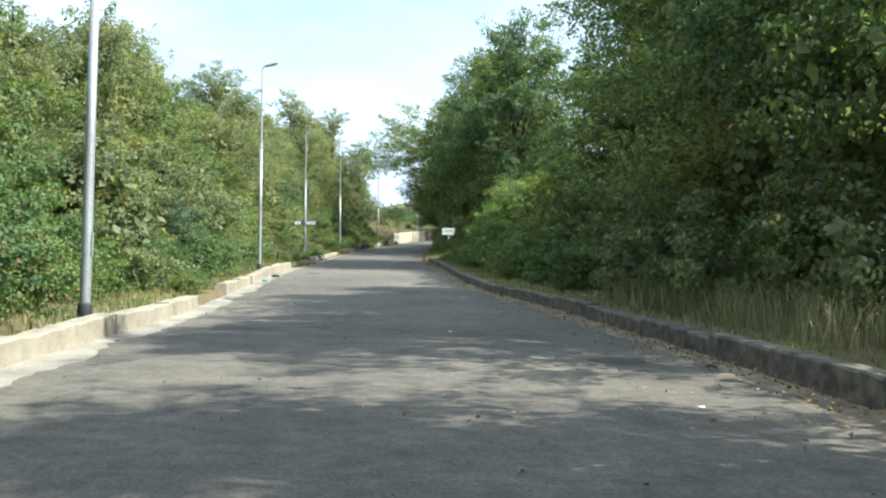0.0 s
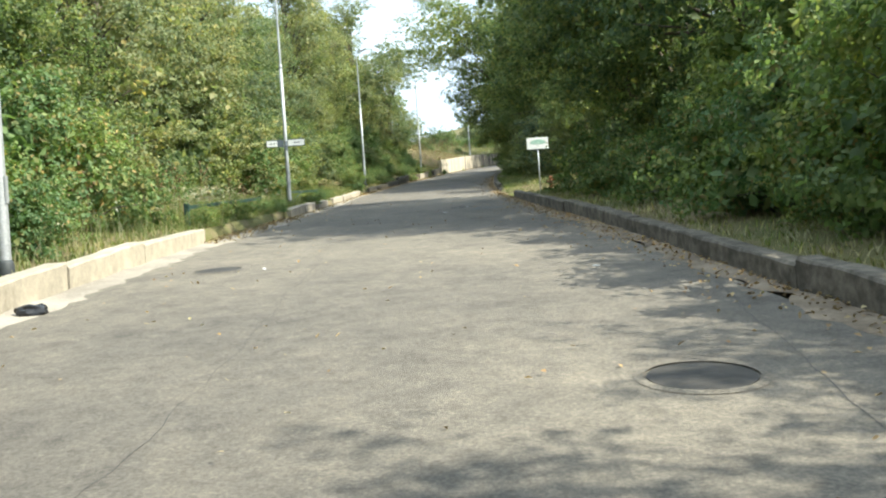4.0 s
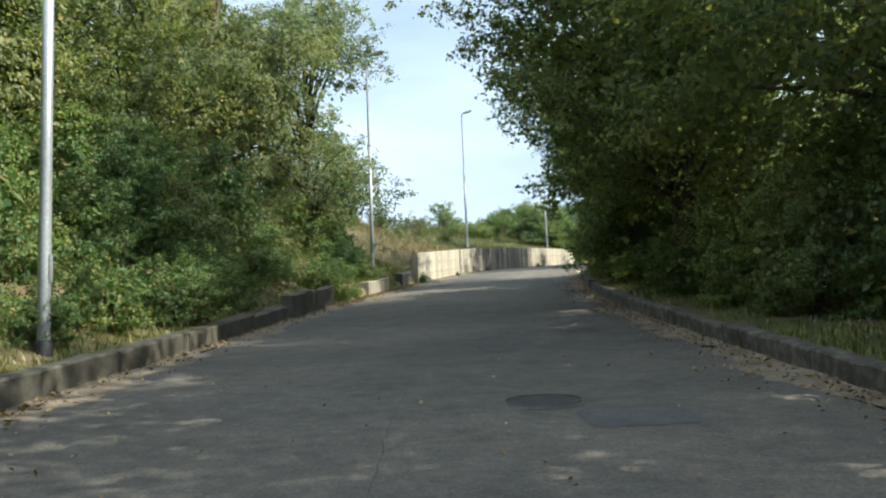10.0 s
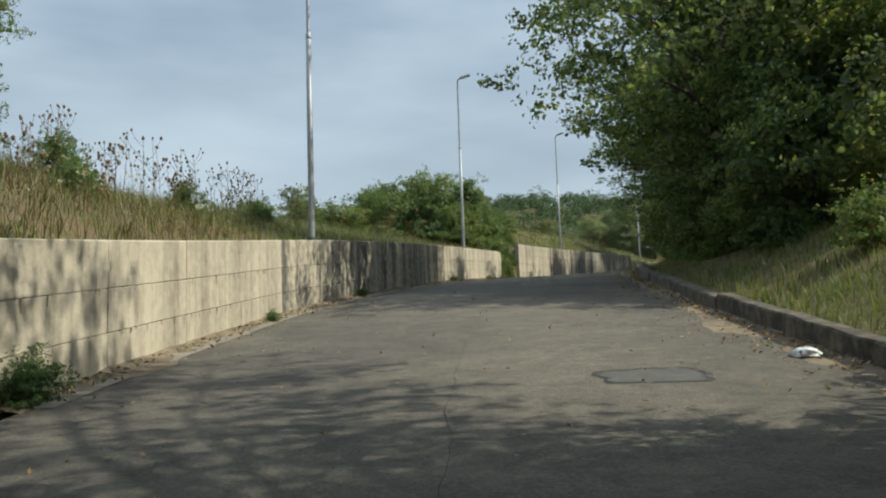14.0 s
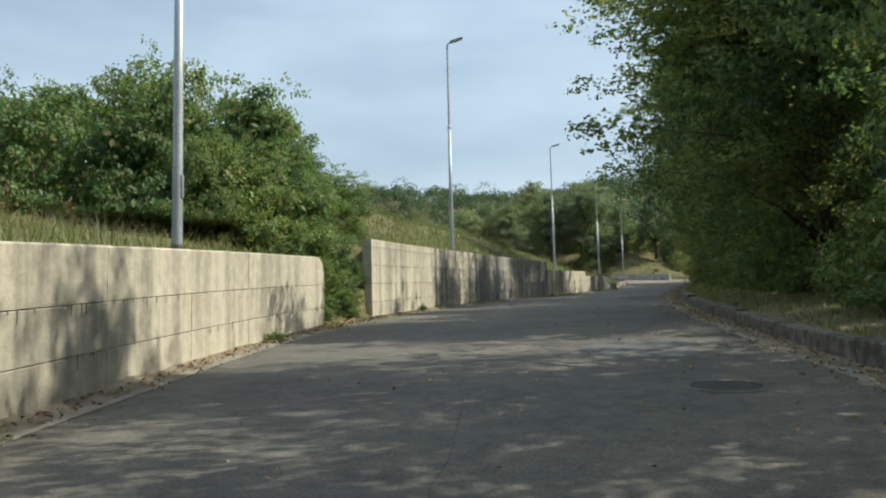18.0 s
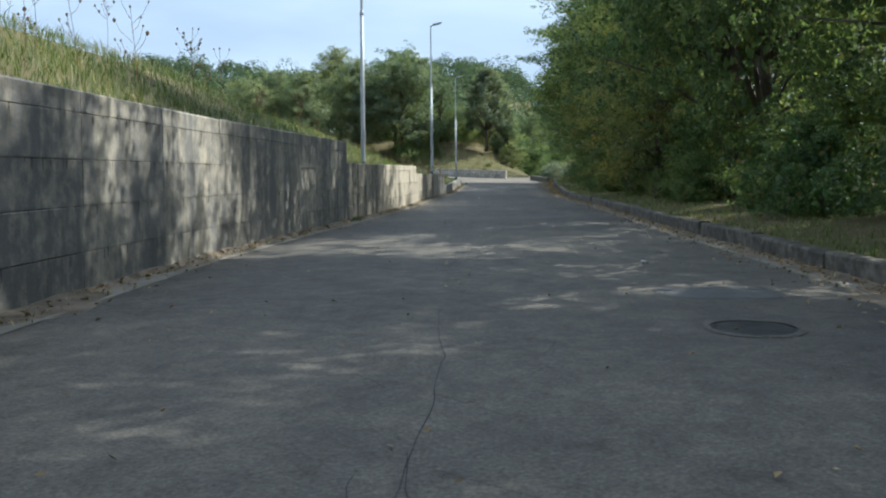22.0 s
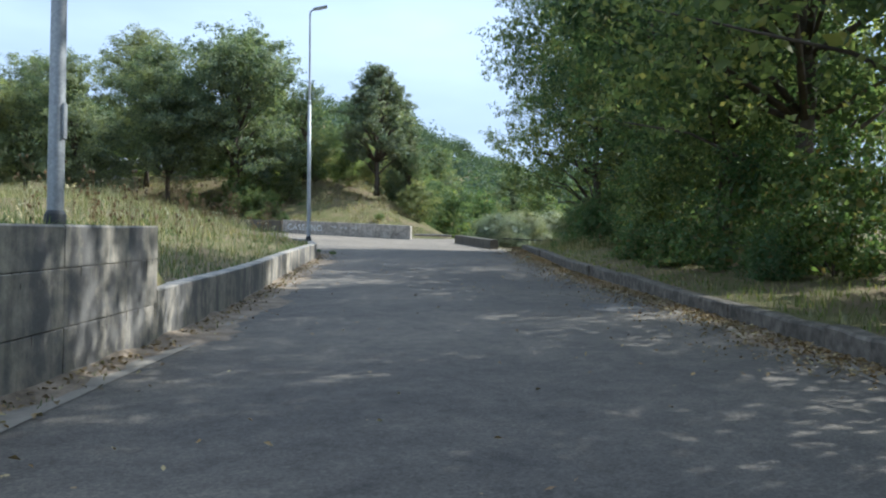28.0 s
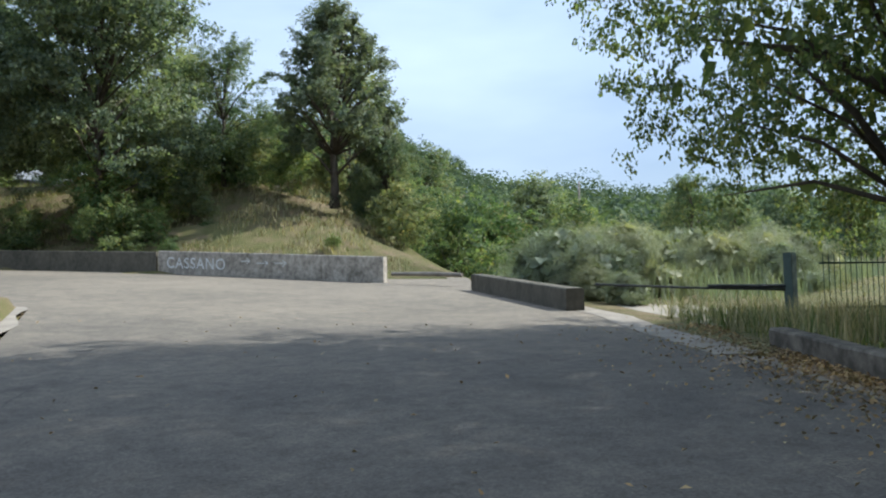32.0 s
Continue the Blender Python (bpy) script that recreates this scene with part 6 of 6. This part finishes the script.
paint_line([(233.3, 0.10), (233.36, 0.13), (233.48, 0.12), (233.54, 0.06), (233.53, -0.14), (233.48, -0.19), (233.36, -0.20), (233.30, -0.16), (233.29, -0.02), (233.3, 0.10)], 0.018)
paint_line([(233.42, 1.42), (233.34, 1.46), (233.27, 1.40), (233.26, 1.33)], 0.022)
paint_line([(233.22, 1.20), (233.26, 1.12), (233.36, 1.06), (233.46, 1.06)], 0.022)


# ---------- rubbish at the kerb ----------
def lump(name, s, l, size, mat, label, cat, seed, lift=0.0):
    bm = bmesh.new()
    bmesh.ops.create_icosphere(bm, subdivisions=3, radius=1.0)
    for v in bm.verts:
        k = 1 + 0.34 * noise.noise(v.co * 1.7 + Vector((seed, 0, 0))) + 0.10 * noise.noise(v.co * 5 + Vector((seed, 3, 0)))
        v.co = Vector((v.co.x * size[0] * k, v.co.y * size[1] * k, max(v.co.z, -0.25) * size[2] * k + size[2] * 0.25))
    me = bpy.data.meshes.new(name)
    bm.to_mesh(me)
    bm.free()
    me.materials.append(mat)
    ob = new(name, me)
    ob.matrix_world = pose(*at(s, l, lift), 0, 0, seed * 50)
    return tagged(ob, label, cat)


lump("rubbish_bag", 36.0, 4.02, (0.12, 0.17, 0.10), BAG, "crumpled black rubbish bag lying at the kerb", "rubbish bag", 2)
lump("plastic_bottle_wrap", 33.0, 4.12, (0.07, 0.12, 0.07), TEAL, "crushed teal plastic container in the gutter", "litter", 5)
lump("paper_litter", 113.6, -3.35, (0.13, 0.20, 0.07), WHITE, "crumpled white paper in the gutter", "litter", 7)
lump("paper_litter", 237.2, -3.55, (0.06, 0.16, 0.05), TEAL, "crushed green can in the leaves", "litter", 9)
lump("boulder", 174.0, -7.0, (0.45, 0.6, 0.32), STONES, "grey boulder lying in the verge grass", "stone", 4, 0.25)
rr = random.Random(31)
for k in range(14):
    q = rr.uniform(4, 240)
    e0, e1 = float(edge_right(q)), float(edge_left(q))
    lump("paper_scrap", q, rr.uniform(e0 + 0.5, e1 - 0.5), (rr.uniform(0.02, 0.05), rr.uniform(0.02, 0.06), 0.010), WHITE, "small pale scrap of paper on the asphalt", "litter", k)


# ---------- junction at the top ----------
def slab(name, pts, height, thick, mat, label, cat, cap=0.03):
    """A straight low wall over ground points (s, l), with a rounded top."""
    t = thing(name, Matrix.Identity(4), label, cat, kind="structure")
    ps = [Vector(at(s, l, ground_flat(s, l))) for s, l in pts]
    for a, b in zip(ps, ps[1:]):
        d = b - a
        n = max(1, round(d.length / 2.6))
        off = Vector((-d.y, d.x, 0)).normalized() * thick
        for k in range(n):
            p, q = a + d * (k / n + 0.0008), a + d * ((k + 1) / n - 0.0008)
            bm = bmesh.new()
            rings = []
            for c in (p, q):
                hh = height + 0.02 * noise.noise(c)
                rings.append([bm.verts.new(c + off * o + Vector((0, 0, z))) for o, z in ((0, -0.4), (0, hh - cap), (cap / thick, hh), (1 - cap / thick, hh), (1, hh - cap), (1, -0.4))])
            for j in range(6):
                bm.faces.new((rings[0][j], rings[0][(j + 1) % 6], rings[1][(j + 1) % 6], rings[1][j]))
            bm.faces.new(rings[0][::-1])
            bm.faces.new(rings[1])
            part("wall_block", bm, mat, t)
    return t, ps


def ground_flat(s, l):
    return float(junction(s, l))


# the lettered wall and its darker run to the left
slab("junction_wall_dark", [(274.5, 34.0), (272.0, 18.0), (269.35, 10.5)], 0.90, 0.28, MOSSMAT, "low blackened concrete wall behind the junction", "wall")
lettered, (fa, fb) = slab("junction_wall", [(269.3, 10.4), (264.4, 1.0)], 0.95, 0.28, JUNCTIONMAT, "low grey concrete wall with white painted letters", "wall")
along = (fb - fa).normalized()
flat = Vector((along.x, along.y, 0)).normalized()
outward = Vector((flat.y, -flat.x, 0))


def on_wall(x, z):
    return fa + along * x + Vector((0, 0, z)) + outward * 0.006


font = bpy.data.curves.new("letters", "FONT")
font.body, font.size, font.extrude, font.offset, font.space_character = "CASSANO", 0.62, 0.002, 0.004, 1.12
tmp = new("letters_curve", font)
bpy.context.view_layer.update()
letters = bpy.data.meshes.new_from_object(tmp.evaluated_get(bpy.context.evaluated_depsgraph_get()))
bpy.data.objects.remove(tmp)
letters.name = "painted_letters"
letters.materials.clear()
letters.materials.append(PAINT)
o = on_wall(0.45, 0.26)
letters.transform(Matrix(((along.x, 0, outward.x, o.x), (along.y, 0, outward.y, o.y), (along.z, 1, 0, o.z), (0, 0, 0, 1))))
part("painted_letters", letters, PAINT, lettered, "white hand-painted letters")
for x0, z0, ln in ((4.25, 0.62, 0.45), (5.05, 0.56, 0.50), (5.85, 0.58, 0.55)):
    bm = bmesh.new()
    tip = on_wall(x0 + ln, z0)
    for a, b in ((on_wall(x0, z0), tip), (on_wall(x0 + ln - 0.16, z0 + 0.10), tip), (on_wall(x0 + ln - 0.16, z0 - 0.10), tip)):
        tube(bm, [a, b], [0.022, 0.018], 5)
    part("painted_arrow", bm, PAINT, lettered, "white painted arrow")

slab("track_wall", [(253.4, -3.95), (260.8, -2.3)], 0.52, 0.45, MOSSMAT, "low weathered concrete wall at the start of the track", "wall")
log = thing("timber_rail", Matrix.Identity(4), "pale timber rail lying across the footpath", "rail")
part("rail", tubed([at(264.0, 0.7, 0.12), at(263.4, -0.6, 0.12), at(262.6, -1.7, 0.10)], [0.07, 0.08, 0.07], 10), WOODPOLE, log)
bar = thing("bar_gate", Matrix.Translation(at(253.0, -8.6, ground_flat(253.0, -8.6))), "long dark metal bar gate on a green post across the track", "gate")
root = Vector(at(253.0, -8.6, ground_flat(253.0, -8.6)))
tipw = Vector(at(253.6, -4.25, ground_flat(253.6, -4.25) + 0.60)) - root
part("gate_post", boxed(-0.11, -0.11, -0.3, 0.11, 0.11, 1.42, bevel=0.015), FADEDGREEN, bar)
part("bar", tubed([(0, 0, 0.58), tipw * 0.5 + Vector((0, 0, 0.27)), tipw], [0.030, 0.028, 0.028], 8), DARKSTEEL, bar)
part("counter_bar", tubed([(0, 0, 0.66), tipw * 0.42 + Vector((0, 0, 0.37))], [0.045, 0.040], 8), DARKSTEEL, bar)
side_fence = thing("bar_fence", pose(*ground_at(252.6, -9.0), 0, 0, turn_at(252.6) + 12), "dark green fence of thin upright bars beside the track", "fence")
for k in range(2):
    part("fence_rail", boxed(0.1, -0.015, 0.15 + 1.0 * k, 3.9, 0.015, 0.19 + 1.0 * k), GREENPAINT, side_fence)
for k in range(26):
    part("fence_bar", tubed([(0.2 + k * 0.145, 0, 0.0), (0.2 + k * 0.145, 0, 1.38)], [0.010, 0.010], 6), GREENPAINT, side_fence)
tagged(new("track", strip("track", 243.8, 262.0, 0.6, lambda s: np.interp(s, [243, 247, 253, 258, 262], [-5.2, -7.4, -8.4, -7.5, -4.0]), lambda s: float(edge_right(s)) + 0.6, 7, 0.010, GRAVEL)),
       "pale dusty gravel track leaving the road", "track", kind="structure")
tagged(new("dusty_shoulder", strip("dusty_shoulder", 241.4, 252.0, 0.6, lambda s: float(edge_left(s)) - 0.2 - 0.1 * math.sin(s * 1.7), lambda s: float(edge_left(s)) + 1.6, 4, 0.014, GRAVEL)),
       "pale gravel shoulder round the inside of the bend", "shoulder", kind="structure")
rng = np.random.default_rng(9)
n = 20000
s, l = rng.uniform(256, 292, n), rng.uniform(-26, -3.2, n)
keep_reed = (l < -4.6 - 0.30 * (262 - s) * (s < 262)) & (l > -5 - 0.75 * (s - 250))
blades("reeds", REED, "pale grey-green reeds beyond the track", s[keep_reed], l[keep_reed], 1.0, rng, 0.6, 0.012)
for q, l, k in ((257.5, -5.0, 0.75), (259.0, -4.6, 0.85), (260.6, -4.2, 0.8), (258.6, -6.2, 0.9), (262.0, -6.4, 0.8), (263.5, -8.4, 0.85), (262.6, -10.4, 0.8), (265.5, -10.8, 0.9), (264.6, -12.8, 0.85), (267.8, -13.2, 0.9), (267.0, -7.0, 0.9), (270.0, -9.6, 1.0), (270.5, -15.6, 1.0), (266.6, -15.2, 0.85), (273.0, -12.5, 1.0), (262.4, -12.6, 0.7)):
    plant("reed", q, l, "bushy clump of grey-green reeds beyond the track", k, group="reed clumps")
for q, l, k in ((256.5, -4.9, 0.42), (257.8, -4.6, 0.48), (259.2, -4.2, 0.42), (255.4, -5.4, 0.36)):
    plant("reed", q, l, "grey-green bushy clump behind the low wall", k, group="clumps behind the low wall")
pole = thing("timber_pole", pose(*ground_at(296.5, -12.6)), "slender weathered timber line pole", "pole")
part("pole", tubed([(0, 0, -0.3), (0, 0, 4), (0.03, 0, 7.4)], [0.12, 0.10, 0.07], 10), WOODPOLE, pole, smooth=True)

house = thing("farm_shed", pose(*ground_at(306, 31), 0, 0, turn_at(300) + 25), "low pale farm shed with a grey roof behind the trees", "building")
part("wall", boxed(-5, -3, -0.5, 5, 3, 2.7), PLASTER, house)
bm = bmesh.new()
rv = [bm.verts.new(p) for p in ((-5.4, -3.5, 2.6), (5.4, -3.5, 2.6), (5.4, 0, 3.9), (-5.4, 0, 3.9), (-5.4, 3.5, 2.6), (5.4, 3.5, 2.6))]
lo = [bm.verts.new(v.co - Vector((0, 0, 0.16))) for v in rv]
for q in ((0, 1, 2, 3), (3, 2, 5, 4)):
    bm.faces.new([rv[i] for i in q])
    bm.faces.new([lo[i] for i in q[::-1]])
for a, b in ((0, 1), (1, 2), (2, 5), (5, 4), (4, 3), (3, 0)):
    bm.faces.new((rv[a], lo[a], lo[b], rv[b]))
part("roof", bm, ROOFING, house, "grey sheet roof")
for x in (-3.2, 2.6):
    w = part("window", boxed(x, -3.06, 1.0, x + 1.1, -2.98, 2.0), DARKSTEEL, house)
part("door", boxed(-0.6, -3.06, -0.1, 0.5, -2.98, 2.05), DARKSTEEL, house)


# ---------- sprigs at the wall's foot ----------
for s, l, k in ((119.9, 4.0, 0.20), (127.0, 3.95, 0.22), (112.2, 3.95, 0.42), (148.6, 4.0, 0.20), (140.5, 3.85, 0.26), (161.8, 4.1, 0.22), (164.0, 4.1, 0.15), (171.0, 4.1, 0.14), (188.0, 3.3, 0.14), (100.5, 4.1, 0.35), (53.6, 4.3, 0.4), (60.3, 4.25, 0.38), (243.4, 5.2, 0.14), (241.8, 4.5, 0.12), (239.8, 3.75, 0.14), (245.0, 5.9, 0.14), (246.4, 6.6, 0.16), (242.6, 4.8, 0.12), (20.5, 4.8, 0.45), (22.6, 4.9, 0.5), (46.0, 4.6, 0.45), (49.0, 4.6, 0.5), (52.0, 4.5, 0.42), (65.1, 4.6, 0.5), (77.6, 4.7, 0.5), (98.5, 4.3, 0.5)):
    plant("bramble", s, l, "small green sprig growing at the foot of the concrete", k * 0.7, group="sprigs at the wall")
